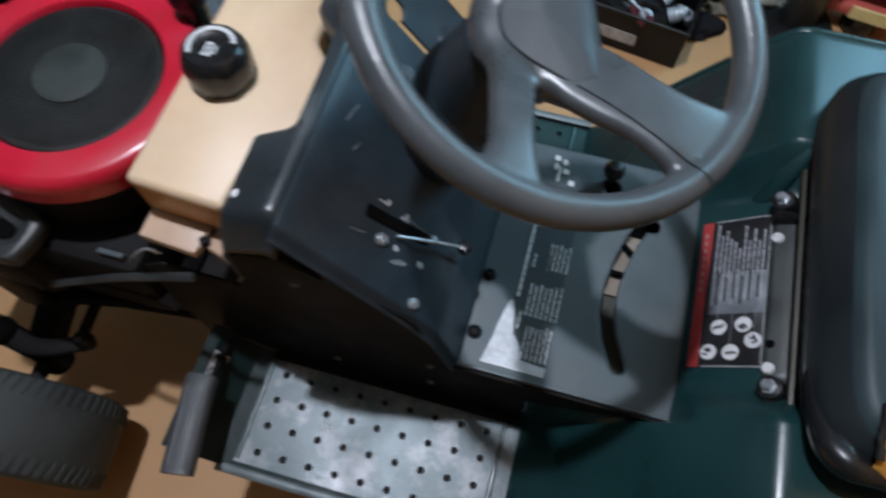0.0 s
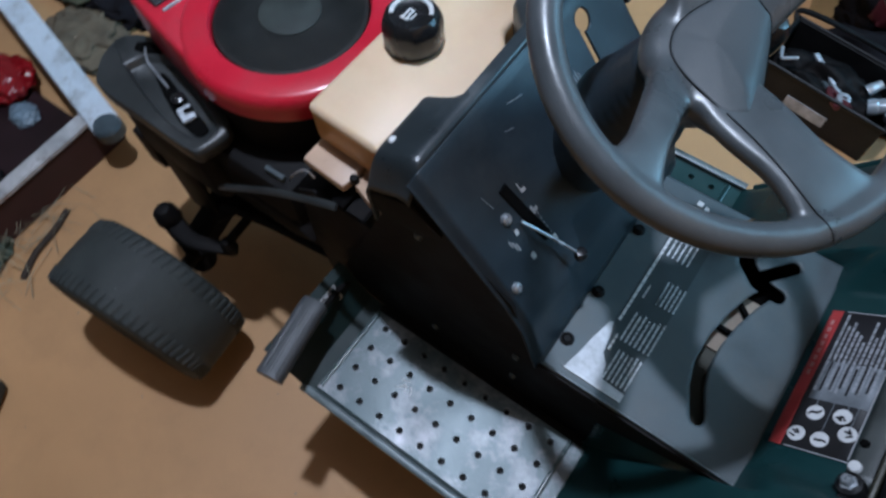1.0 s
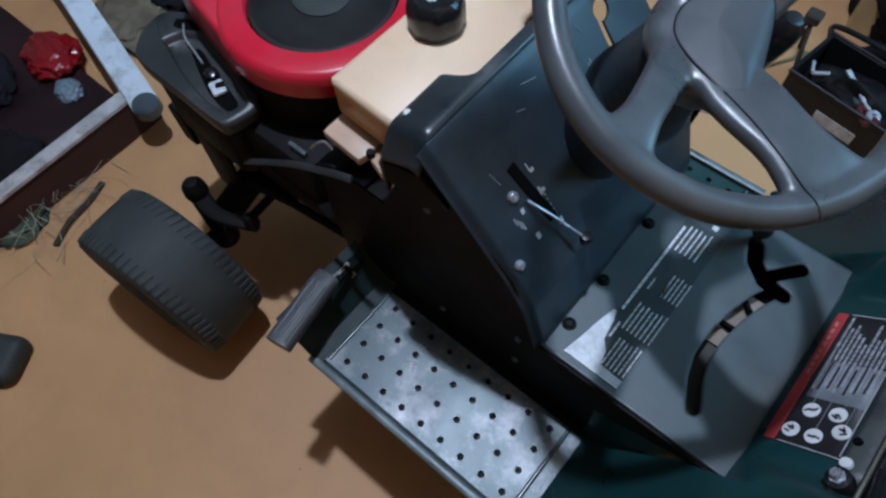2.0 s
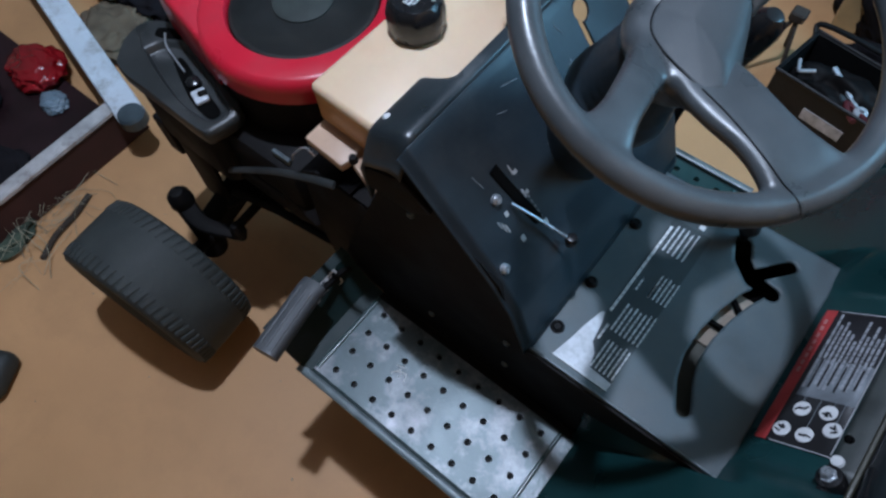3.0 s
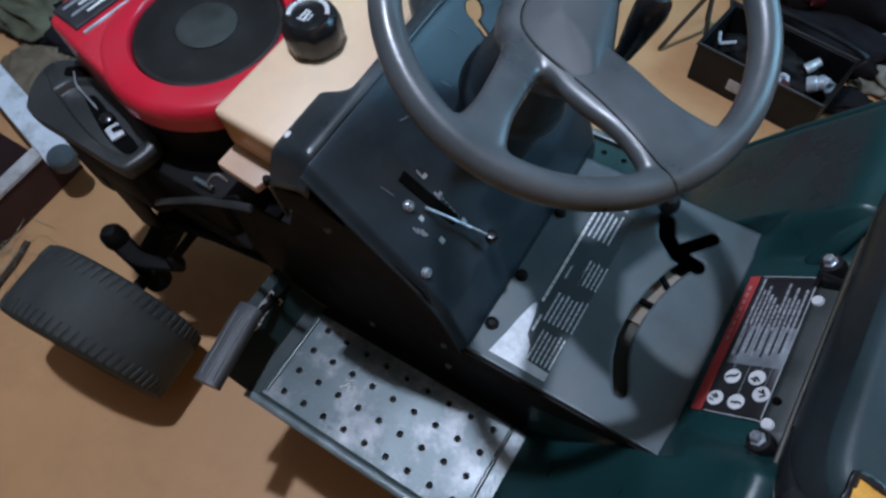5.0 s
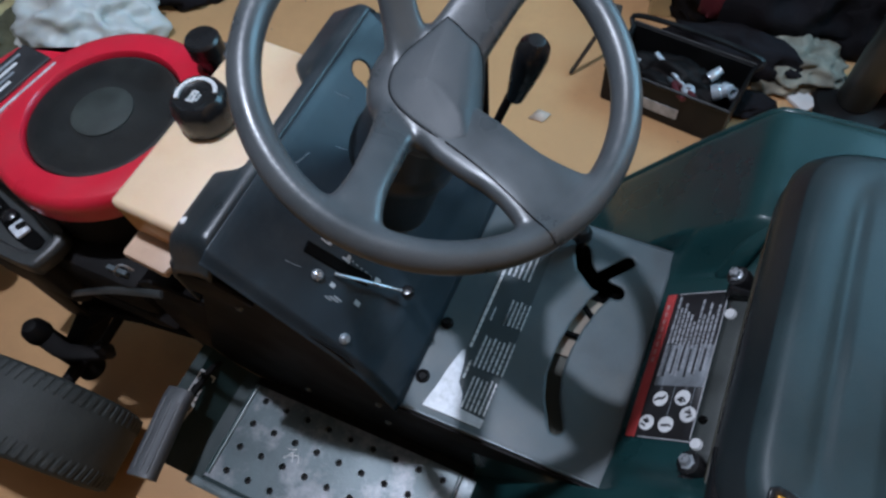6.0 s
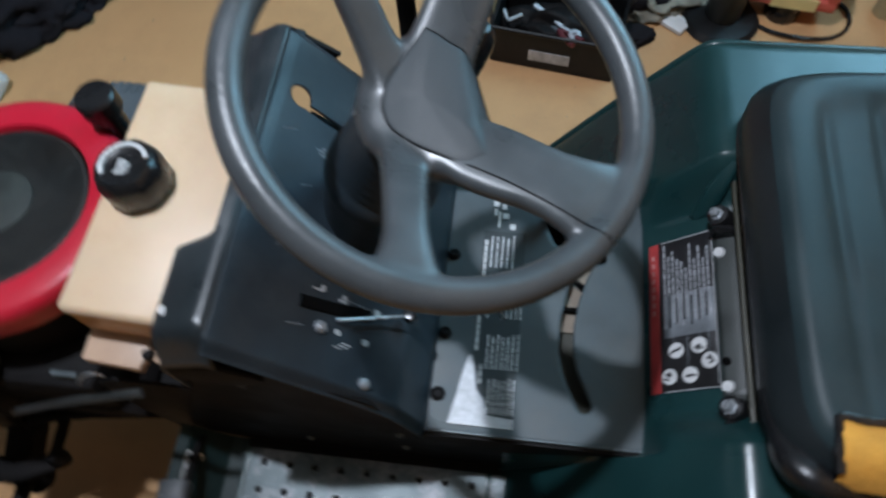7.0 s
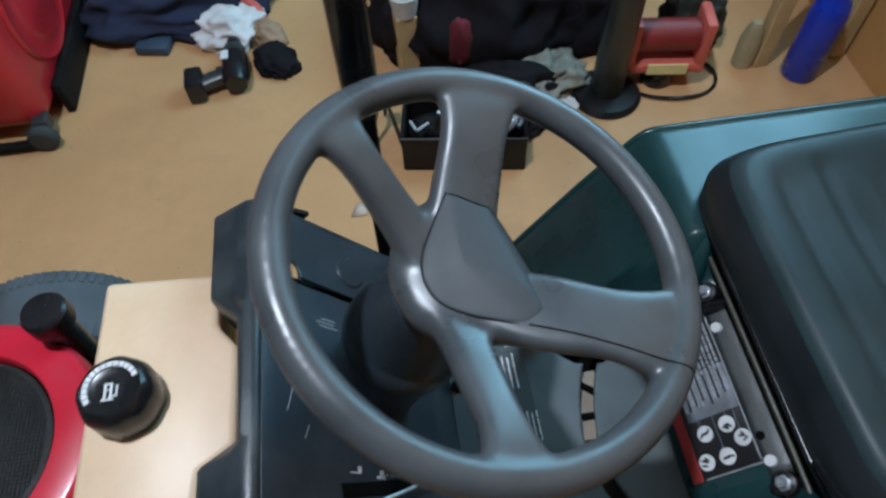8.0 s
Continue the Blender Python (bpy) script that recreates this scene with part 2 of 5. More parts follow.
def sweep(points, shape, into=None, up=(0, 0, 1), closed=False):
    """Sweeps a closed outline, given by shape(s) as (side, up) pairs with s from 0 to 1, along points."""
    bm = bmesh.new()
    pts = [Vector(p) for p in points]
    rings = []
    n = len(pts)
    for k, p in enumerate(pts):
        if closed:
            d = (pts[(k + 1) % n] - pts[k - 1]).normalized()
        else:
            d = (pts[min(k + 1, n - 1)] - pts[max(k - 1, 0)]).normalized()
        side = d.cross(Vector(up))
        if side.length < 1e-3:
            side = d.cross(Vector((1, 0, 0)))
        side.normalize()
        top = side.cross(d).normalized()
        rings.append([bm.verts.new(p + side * a + top * b) for a, b in shape(k / max(1, n - 1))])
    m = len(rings[0])
    pairs = list(zip(rings, rings[1:])) + ([(rings[-1], rings[0])] if closed else [])
    for a, b in pairs:
        for k in range(m):
            bm.faces.new((a[k], a[(k + 1) % m], b[(k + 1) % m], b[k]))
    if not closed:
        bm.faces.new(rings[0][::-1])
        bm.faces.new(rings[-1])
    return merge(into, bm)


def circle(r, seg=12):
    return [(r * math.cos(2 * math.pi * k / seg), r * math.sin(2 * math.pi * k / seg)) for k in range(seg)]


def oval(a, b, seg=16, power=2.6):
    out = []
    for k in range(seg):
        c, s = math.cos(2 * math.pi * k / seg), math.sin(2 * math.pi * k / seg)
        out.append((a * math.copysign(abs(c) ** (2 / power), c), b * math.copysign(abs(s) ** (2 / power), s)))
    return out


def tube(points, r, seg=12, into=None, closed=False):
    return sweep(points, lambda s: circle(r, seg), into, closed=closed)


def curve_points(points, steps=8):
    """Catmull-Rom points through the given ones."""
    p = [Vector(q) for q in points]
    p = [2 * p[0] - p[1]] + p + [2 * p[-1] - p[-2]]
    out = []
    for k in range(1, len(p) - 2):
        for j in range(steps):
            t = j / steps
            a, b, c, d = p[k - 1], p[k], p[k + 1], p[k + 2]
            out.append(0.5 * ((2 * b) + (c - a) * t + (2 * a - 5 * b + 4 * c - d) * t * t + (3 * b - a - 3 * c + d) * t ** 3))
    out.append(p[-2])
    return out


def prism(outline, axis, lo, hi, bevel=0.0, into=None):
    """An outline of pairs, drawn out along an axis: 'y' takes (x, z) pairs, 'z' takes (x, y), 'x' takes (y, z)."""
    bm = bmesh.new()

    def spot(a, b, c):
        return {"y": (a, c, b), "z": (a, b, c), "x": (c, a, b)}[axis]
    low = [bm.verts.new(spot(a, b, lo)) for a, b in outline]
    high = [bm.verts.new(spot(a, b, hi)) for a, b in outline]
    m = len(outline)
    for k in range(m):
        bm.faces.new((low[k], low[(k + 1) % m], high[(k + 1) % m], high[k]))
    bm.faces.new(low[::-1])
    bm.faces.new(high)
    if bevel:
        bmesh.ops.recalc_face_normals(bm, faces=bm.faces[:])
        edges = [e for e in bm.edges if len(e.link_faces) == 2 and e.calc_face_angle(0) > 0.35]
        bmesh.ops.bevel(bm, geom=edges, offset=bevel, segments=2, profile=0.5, affect="EDGES")
    return merge(into, bm)


def sheet(us, vs, spot, keep=None, into=None):
    """A surface spot(u, v) over the values us and vs."""
    bm = bmesh.new()
    rows = [[bm.verts.new(spot(u, v)) for v in vs] for u in us]
    for i in range(len(us) - 1):
        for j in range(len(vs) - 1):
            if keep is None or keep((us[i] + us[i + 1]) / 2, (vs[j] + vs[j + 1]) / 2):
                bm.faces.new((rows[i][j], rows[i + 1][j], rows[i + 1][j + 1], rows[i][j + 1]))
    loose = [v for v in bm.verts if not v.link_faces]
    bmesh.ops.delete(bm, geom=loose, context="VERTS")
    return merge(into, bm)


def thicken(ob, t, offset=-1.0):
    s = ob.modifiers.new("thickness", "SOLIDIFY")
    s.thickness, s.offset = t, offset
    return ob


def steps(a, b, n):
    return [a + (b - a) * k / n for k in range(n + 1)]


def ramp(x, table):
    for (x0, z0), (x1, z1) in zip(table, table[1:]):
        if x <= x1:
            return z0 + (z1 - z0) * max(0.0, (x - x0) / (x1 - x0))
    return table[-1][1]


def smooth(t):
    t = max(0.0, min(1.0, t))
    return t * t * (3 - 2 * t)


def bars(spot, rows, mat, parent, name, thick=0.0006, label=""):
    """Rows of printed bars (u0, u1, v0, v1) laid on a surface spot(u, v, height)."""
    bm = bmesh.new()
    for u0, u1, v0, v1 in rows:
        low = [bm.verts.new(spot(u, v, 0.0)) for u, v in ((u0, v0), (u1, v0), (u1, v1), (u0, v1))]
        high = [bm.verts.new(spot(u, v, thick)) for u, v in ((u0, v0), (u1, v0), (u1, v1), (u0, v1))]
        for k in range(4):
            bm.faces.new((low[k], low[(k + 1) % 4], high[(k + 1) % 4], high[k]))
        bm.faces.new(high)
        bm.faces.new(low[::-1])
    return tagged(part(name, bm, mat, parent, label), kind="stuff")


# ---- the room ----
X0, X1, Y0, Y1, TOP = -3.0, 1.10, -2.2, 2.4, 3.20
floor = solo("floor", box(X0, X1, Y0, Y1, -0.06, -0.021), WALL, "dark underlay beneath tan floor boards", "floor", kind="structure")
solo("wall_north", box(X0, X1, Y1, Y1 + 0.1, -0.06, TOP), CEIL, "plain dark board wall", "wall", kind="structure")
solo("wall_west", box(X0 - 0.1, X0, Y0 - 0.1, Y1 + 0.1, -0.06, TOP), WALL, "plain dull board wall", "wall", kind="structure")
solo("wall_south", box(X0, X1, Y0 - 0.1, Y0, -0.06, TOP), WALL, "plain dull board wall", "wall", kind="structure")
solo("ceiling", box(X0 - 0.1, X1 + 0.1, Y0 - 0.1, Y1 + 0.1, TOP, TOP + 0.08), CEIL, "dark boarded flat ceiling", "ceiling", kind="structure")
# Opening and frame of an unseen window, assumed to hold that lamp.
WY0, WY1, WZ0, WZ1 = 0.90, 2.26, 1.08, 2.56
for a0, a1, b0, b1 in ((Y0 - 0.1, WY0, -0.06, TOP), (WY1, Y1 + 0.1, -0.06, TOP), (WY0, WY1, -0.06, WZ0), (WY0, WY1, WZ1, TOP)):
    solo("wall_east", box(X1, X1 + 0.1, a0, a1, b0, b1), PLY, "orange plywood wall panel round an assumed window opening", "wall", kind="structure")
win = tagged(new("unseen_window"), "plain timber window, unseen, assumed to hold a cool lamp", "window", kind="structure")
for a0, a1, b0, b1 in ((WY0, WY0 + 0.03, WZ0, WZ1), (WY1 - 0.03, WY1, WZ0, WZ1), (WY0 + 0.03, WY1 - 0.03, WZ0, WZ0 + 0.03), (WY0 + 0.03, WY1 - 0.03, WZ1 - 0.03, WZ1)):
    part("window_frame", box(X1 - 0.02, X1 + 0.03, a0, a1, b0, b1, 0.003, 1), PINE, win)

# ---- the tractor ----
tractor = thing("lawn_tractor", "dark green lawn tractor, hood removed, red engine, on tan boards", "lawn tractor")

# centre console: plate over the tunnel with the shift gate
PX0, PX1, PW, PZ = -0.168, 0.086, 0.163, 0.517


def near_path(x, y, path, half):
    best = 9.0
    for (ax, ay), (bx, by) in zip(path, path[1:]):
        t = max(0, min(1, ((x - ax) * (bx - ax) + (y - ay) * (by - ay)) / ((bx - ax) ** 2 + (by - ay) ** 2)))
        best = min(best, math.hypot(x - ax - t * (bx - ax), y - ay - t * (by - ay)))
    return best - half


GATE = [[(-0.030, 0.122), (-0.020, 0.100), (0.002, 0.082), (0.030, 0.078)], [(0.002, 0.090), (0.032, 0.126)],
        [(0.020, 0.078), (0.008, 0.052), (-0.002, 0.018), (-0.008, -0.020), (-0.008, -0.055), (0.000, -0.085), (0.016, -0.118)]]


def gate_gap(x, y):
    return min(near_path(x, y, GATE[0], 0.0102), near_path(x, y, GATE[1], 0.0085), near_path(x, y, GATE[2], 0.0084))


us, vs = steps(PX0, PX1, 75), steps(-PW, PW, 96)
console = part("console_plate", sheet(us, vs, lambda x, y: (x, y, PZ), lambda x, y: gate_gap(x, y) > 0), PLATE, tractor, "grey-blue console plate with a shift gate slot")
bm = bmesh.new()
bm.from_mesh(console.data)
for v in bm.verts:
    if v.is_boundary and abs(v.co.x - PX0) > 1e-4 and abs(v.co.x - PX1) > 1e-4 and abs(abs(v.co.y) - PW) > 1e-4:
        for _ in range(4):
            g = gate_gap(v.co.x, v.co.y)
            gx = (gate_gap(v.co.x + 1e-4, v.co.y) - g) / 1e-4
            gy = (gate_gap(v.co.x, v.co.y + 1e-4) - g) / 1e-4
            k = max(1e-3, gx * gx + gy * gy)
            v.co.x -= g * gx / k * 0.8
            v.co.y -= g * gy / k * 0.8
bm.to_mesh(console.data)
bm.free()
thicken(console, 0.003)
for s in (-1, 1):
    part("console_flange", box(PX0, PX1, s * PW - 0.0015, s * PW + 0.0015, PZ - 0.028, PZ - 0.0005, 0.0008, 1), PLATE, console)
# Black sheet added here stands for the darkness seen through the gate.
part("gate_dark_sheet", box(-0.160, 0.080, -0.158, 0.158, 0.440, 0.444), SLOT, console, "black sheet added beneath the plate to darken the gate")
part("gate_bracket", box(-0.030, 0.024, -0.020, 0.068, 0.490, 0.494), material("dull_strip", (0.24, 0.195, 0.15), 0.7, 0, 0.2, 30, 0.1), console, "pale tan strip under the shift gate")
part("gate_slide", box(-0.030, 0.040, -0.135, -0.020, 0.486, 0.489), material("olive_slide", (0.040, 0.041, 0.028), 0.6, 0, 0.3, 20, 0.1), console, "dark olive slide under the shift gate")
part("gate_tooth", moved(box(-0.016, 0.016, -0.0028, 0.0028, 0.4985, 0.506), Matrix.Translation((0.006, 0.044, 0)) @ Matrix.Rotation(radians(-38), 4, "Z")), SLOT, console)
part("gate_tooth", box(-0.020, 0.014, 0.0045, 0.0100, 0.4985, 0.506), SLOT, console)

SIDE_BOLTS = ((-0.199, 0.493), (-0.199, 0.411), (-0.330, 0.400), (-0.337, 0.672))
# tunnel sides and inner frame
for s, drop in ((-1, 0.0), (1, 0.085)):
    part("tunnel_side", prism([(-0.376, 0.700 - drop), (-0.336, 0.755 - drop), (-0.215, 0.640 - drop), (-0.170, 0.512), (0.086, 0.512), (0.09, 0.42), (-0.05, 0.300), (-0.54, 0.290), (-0.52, 0.350)], "y", s * 0.1655 - 0.0025, s * 0.1655 + 0.0025), BLACK, tractor, "black steel side panel under the dash")
part("side_plate", prism([(-0.548, 0.300), (-0.560, 0.420), (-0.552, 0.560), (-0.520, 0.585), (-0.385, 0.580), (-0.330, 0.520), (-0.330, 0.300)], "y", -0.160, -0.156, 0.001), BLACK, tractor, "black steel plate beneath the tank foot")
for x, z in SIDE_BOLTS:
    part("side_bolt", moved(lathe([(0, 0.004), (0.0040, 0.0035), (0.0055, 0.001), (0.0055, -0.003)], 10), Matrix.Translation((x, -0.168, z)) @ Matrix.Rotation(radians(90), 4, "X")), STEEL, tractor, "small dull bolt head")
for s in (-1, 1):
    part("frame_rail", box(-1.02, 0.60, s * 0.115 - 0.006, s * 0.115 + 0.006, 0.235, 0.335, 0.002, 1), BLACK, tractor)
part("front_cross_member", box(-1.03, -0.99, -0.16, 0.16, 0.235, 0.335, 0.004, 1), BLACK, tractor)

# dash: lip, sloping face with ignition hole and lever slot
RIDGE_X, RIDGE_Z = -0.336, 0.7845
FACE = [(-0.336, 0.7845), (-0.332, 0.7812), (-0.327, 0.7762), (-0.321, 0.7692), (-0.215, 0.643), (-0.190, 0.600), (-0.172, 0.540), (-0.166, 0.5185)]
HOLE, SLOT_FAR = (-0.3145, 0.1165), ((-0.307, 0.1085), (-0.246, 0.1065))


def face_gap(x, y):
    return min(math.hypot((x - HOLE[0]) * 1.5, y - HOLE[1]) - 0.0125, near_path(x, y, SLOT_FAR, 0.0042))


xs = steps(-0.336, -0.220, 92) + steps(-0.215, -0.166, 12)
ys = steps(-0.172, 0.198, 246)


def face_spot(x, y, h=0.0):
    side = smooth((abs(y - 0.013) - 0.171) / 0.014)
    return Vector((x + 0.77 * h - 0.004 * side, y, ramp(x, FACE) + 0.64 * h - 0.010 * side))


dash = part("dash_panel", sheet(xs, ys, face_spot, lambda x, y: face_gap(x, y) > 0), DASH, tractor, "dark blue-black moulded dash panel with ignition hole", 50)
bm = bmesh.new()
bm.from_mesh(dash.data)
for v in bm.verts:
    if v.is_boundary and abs(v.co.y) < 0.160 and face_gap(v.co.x, v.co.y) < 0.004 and -0.334 < v.co.x < -0.226:
        x, y = v.co.x, v.co.y
        for _ in range(4):
            g = face_gap(x, y)
            gx, gy = (face_gap(x + 1e-4, y) - g) / 1e-4, (face_gap(x, y + 1e-4) - g) / 1e-4
            k = max(1e-3, gx * gx + gy * gy)
            x, y = x - g * gx / k * 0.8, y - g * gy / k * 0.8
        v.co = face_spot(x, y)
bm.to_mesh(dash.data)
bm.free()
thicken(dash, 0.003)
part("slot_backing", sweep([face_spot(-0.300, 0.1085, -0.014), face_spot(-0.242, 0.1065, -0.014)], lambda q: oval(0.009, 0.002, 10), up=(0.77, 0, 0.64)), SLOT, dash)
part("dash_skirt", box(-0.1685, -0.1655, -0.165, 0.190, 0.488, 0.5185), DASH, dash)


def lip_front(y):
    return ramp(y, [(-0.180, -0.396), (-0.070, -0.396), (-0.050, -0.362), (0.070, -0.366), (0.095, -0.392), (0.222, -0.392)])


def lip_spot(u, y):
    """Across the lip: ridge, rounded top, front edge, then down the front."""
    f = lip_front(y)
    end = smooth((abs(y - 0.019) - 0.161) / 0.036)
    table = [(0.0, (RIDGE_X, RIDGE_Z)), (0.04, (RIDGE_X - 0.004, RIDGE_Z + 0.0024)), (0.08, (RIDGE_X - 0.008, RIDGE_Z + 0.0037)), (0.2, (RIDGE_X - 0.016, RIDGE_Z + 0.0034)), (0.55, (f + 0.012, 0.772)), (0.65, (f + 0.003, 0.767)), (0.72, (f, 0.758)), (1.0, (f + 0.004, 0.705))]
    for (a, p), (b, q) in zip(table, table[1:]):
        if u <= b + 1e-9:
            t = (u - a) / (b - a)
            return Vector((p[0] + t * (q[0] - p[0]), y, p[1] + t * (q[1] - p[1]) - 0.040 * end * end))
    return Vector((f, y, 0.705))


lip = part("dash_lip", sheet([0, 0.04, 0.08, 0.2, 0.35, 0.5, 0.55, 0.6, 0.65, 0.72, 0.85, 1.0], steps(-0.176, 0.222, 96), lip_spot), DASHLIP, dash, "", 60)
thicken(lip, 0.004)
for s, y in ((-1, -0.1725), (1, 0.218)):
    part("dash_end_cap", prism([(-0.392, 0.690), (-0.390, 0.722), (-0.380, 0.730), (-0.340, 0.745), (-0.300, 0.715), (-0.330, 0.690)], "y", y - 0.003, y + 0.003, 0.001), BLACK, dash)
part("rivet", moved(lathe([(0, 0.003), (0.004, 0.0025), (0.0055, 0), (0.0055, -0.004)], 12), Matrix.Translation((-0.385, -0.134, 0.770))), WHITE, dash, "pale rivet on the dash lip")
# raised lower deck of the dash and its lever controls
part("throttle_slot", sweep([face_spot(-0.281, -0.094, 0.001), face_spot(-0.252, -0.088, 0.001), face_spot(-0.226, -0.081, 0.001)], lambda s: oval(0.0066, 0.0015, 12), up=(0.77, 0, 0.64)), SLOT, dash, "black throttle slot")
part("throttle_lever", sweep([face_spot(-0.253, -0.100, 0.004), face_spot(-0.235, -0.090, 0.012), face_spot(-0.205, -0.070, 0.016)], lambda s: oval(0.0018, 0.0014, 10)), BOLT, dash, "thin bright steel lever rod")
part("lever_knob", moved(lathe([(0, -0.008), (0.007, -0.006), (0.008, 0.002), (0.006, 0.008), (0, 0.009)], 14), Matrix.Translation(face_spot(-0.200, -0.066, 0.016))), KNOB, dash)


def screw(place, parent, r=0.0075, tilt=None, name="screw", mat=BOLT):
    bm = lathe([(0, 0.0045), (r * 0.45, 0.0045), (r * 0.5, 0.0025), (r * 0.62, 0.0045), (r * 0.9, 0.003), (r, 0), (r, -0.004)], 16)
    m = Matrix.Translation(place)
    if tilt:
        m = m @ Matrix.Rotation(radians(tilt), 4, "Y")
    return part(name, moved(bm, m), mat, parent)


screw(face_spot(-0.263, -0.112, 0.001), dash, 0.0066, 50)
screw(face_spot(-0.221, -0.151, 0.001), dash, 0.0062, 55)
screw((-0.157, -0.043, PZ), console, 0.0085, None, "dark_screw", BLACK)
screw((-0.157, 0.065, PZ), console, 0.0085, None, "dark_screw", BLACK)
screw((-0.157, -0.120, PZ - 0.002), console, 0.010, None, "plug", BLACK)
bars(face_spot, [(-0.274, -0.266, -0.077, -0.0755), (-0.268, -0.265, -0.0755, -0.070), (-0.253, -0.246, -0.079, -0.0765), (-0.250, -0.247, -0.076, -0.071), (-0.222, -0.217, -0.078, -0.071), (-0.228, -0.223, -0.113, -0.107),
                 (-0.250, -0.244, -0.126, -0.1245), (-0.247, -0.239, -0.123, -0.1215), (-0.244, -0.237, -0.120, -0.1185), (-0.251, -0.247, -0.113, -0.108)] + [(-0.2455 + 0.0045 * k, -0.2435 + 0.0045 * k, -0.0752, -0.0740) for k in range(5)],
     DIMPRINT, dash, "dash_marking")
bars(face_spot, [(-0.292, -0.277, 0.064, 0.0655), (-0.294, -0.280, 0.068, 0.0695), (-0.290, -0.279, 0.072, 0.0735)], GREYPRINT, dash, "dash_marking")
part("key_boss", moved(lathe([(0, 0.002), (0.017, 0.002), (0.019, 0.0), (0.019, -0.004)], 28), Matrix.Translation(face_spot(-0.262, 0.142, 0.0)) @ Matrix.Rotation(radians(50), 4, "Y")), DASH, dash, "round blank boss beside the key hole")

# scratches on the dash face
for x, y, dx, dy in ((-0.318, -0.030, 0.004, 0.022), (-0.306, -0.052, 0.003, 0.012), (-0.300, 0.020, 0.008, 0.006), (-0.262, -0.018, 0.005, 0.010), (-0.288, -0.120, 0.012, 0.004), (-0.322, 0.070, 0.010, 0.007)):
    part("scratch", tube([face_spot(x, y, 0.0002), face_spot(x + 0.5 * dx, y + 0.45 * dy, 0.0002), face_spot(x + dx, y + dy, 0.0002)], 0.0005, 5), GREYPRINT, dash, "pale scratch in the dash plastic")

# printed decal on the console plate
def decal_spot(x, y, h=0.0):
    return Vector((x, y, PZ + 0.0008 + h))


# silver patch: the glare on the decal's near end, painted as colour
patch = prism([(-0.142, -0.152), (-0.066, -0.152), (-0.066, -0.1425), (-0.097, -0.1400), (-0.102, -0.122), (-0.112, -0.110), (-0.116, -0.084), (-0.121, -0.068), (-0.125, -0.070), (-0.132, -0.100), (-0.135, -0.120)], "z", PZ + 0.0006, PZ + 0.0011)
part("decal_patch", patch, SILVER, console, "silver end of an instruction decal, glare painted in")
part("decal_field", prism([(-0.120, -0.066), (-0.1150, -0.0835), (-0.1110, -0.1095), (-0.1010, -0.1215), (-0.0960, -0.1395), (-0.0655, -0.1420), (-0.066, 0.104), (-0.121, 0.104)], "z", PZ + 0.0004, PZ + 0.0008), material("dark_decal_field", (0.026, 0.037, 0.041), 0.5, 0, 0.2, 30, 0.0), console, "dark printed instruction field")
rng = random.Random(4)


def print_lines(x0, x1, n, y0, y1, wide, lo=0.004, hi=0.012, ragged=0.006):
    out = []
    for k in range(n):
        x = x0 + (x1 - x0) * k / max(1, n - 1)
        y, end = y0, y1 - rng.uniform(0, ragged)
        while y < end:
            w = min(rng.uniform(lo, hi), end - y)
            out.append((x, x + wide, y, y + w))
            y += w + 0.0014
    return out


bars(decal_spot, print_lines(-0.1185, -0.1185, 1, -0.062, 0.090, 0.0036, 0.006, 0.014, 0) + print_lines(-0.1105, -0.1105, 1, -0.103, -0.079, 0.0028, 0.004, 0.008, 0) + [(-0.142, -0.066, -0.1535, -0.152)],
     WHITE, console, "decal_heading", 0.0006)
bars(decal_spot, print_lines(-0.098, -0.069, 6, -0.138, -0.092, 0.0020) + print_lines(-0.104, -0.067, 7, -0.084, -0.037, 0.0022) + print_lines(-0.108, -0.090, 2, -0.019, 0.003, 0.0020) + print_lines(-0.090, -0.067, 5, -0.018, 0.020, 0.0020)
     + print_lines(-0.110, -0.082, 5, 0.051, 0.099, 0.0022), material("pale_print", (0.56, 0.57, 0.58), 0.5, 0, 0.2, 60, 0.0), console, "decal_text", 0.0006)
bars(decal_spot, [(-0.112, -0.104, 0.142, 0.150), (-0.100, -0.094, 0.138, 0.146), (-0.110, -0.106, 0.128, 0.138), (-0.098, -0.090, 0.124, 0.132), (-0.088, -0.080, 0.108, 0.116), (-0.104, -0.101, 0.110, 0.134)], WHITE, console, "decal_mark", 0.0006)
part("worn_edge", tube([(PX0 + 0.02, -PW, PZ + 0.0006), (PX1 - 0.004, -PW, PZ + 0.0006)], 0.0016, 6), STEEL, console, "bare worn near edge of the plate")

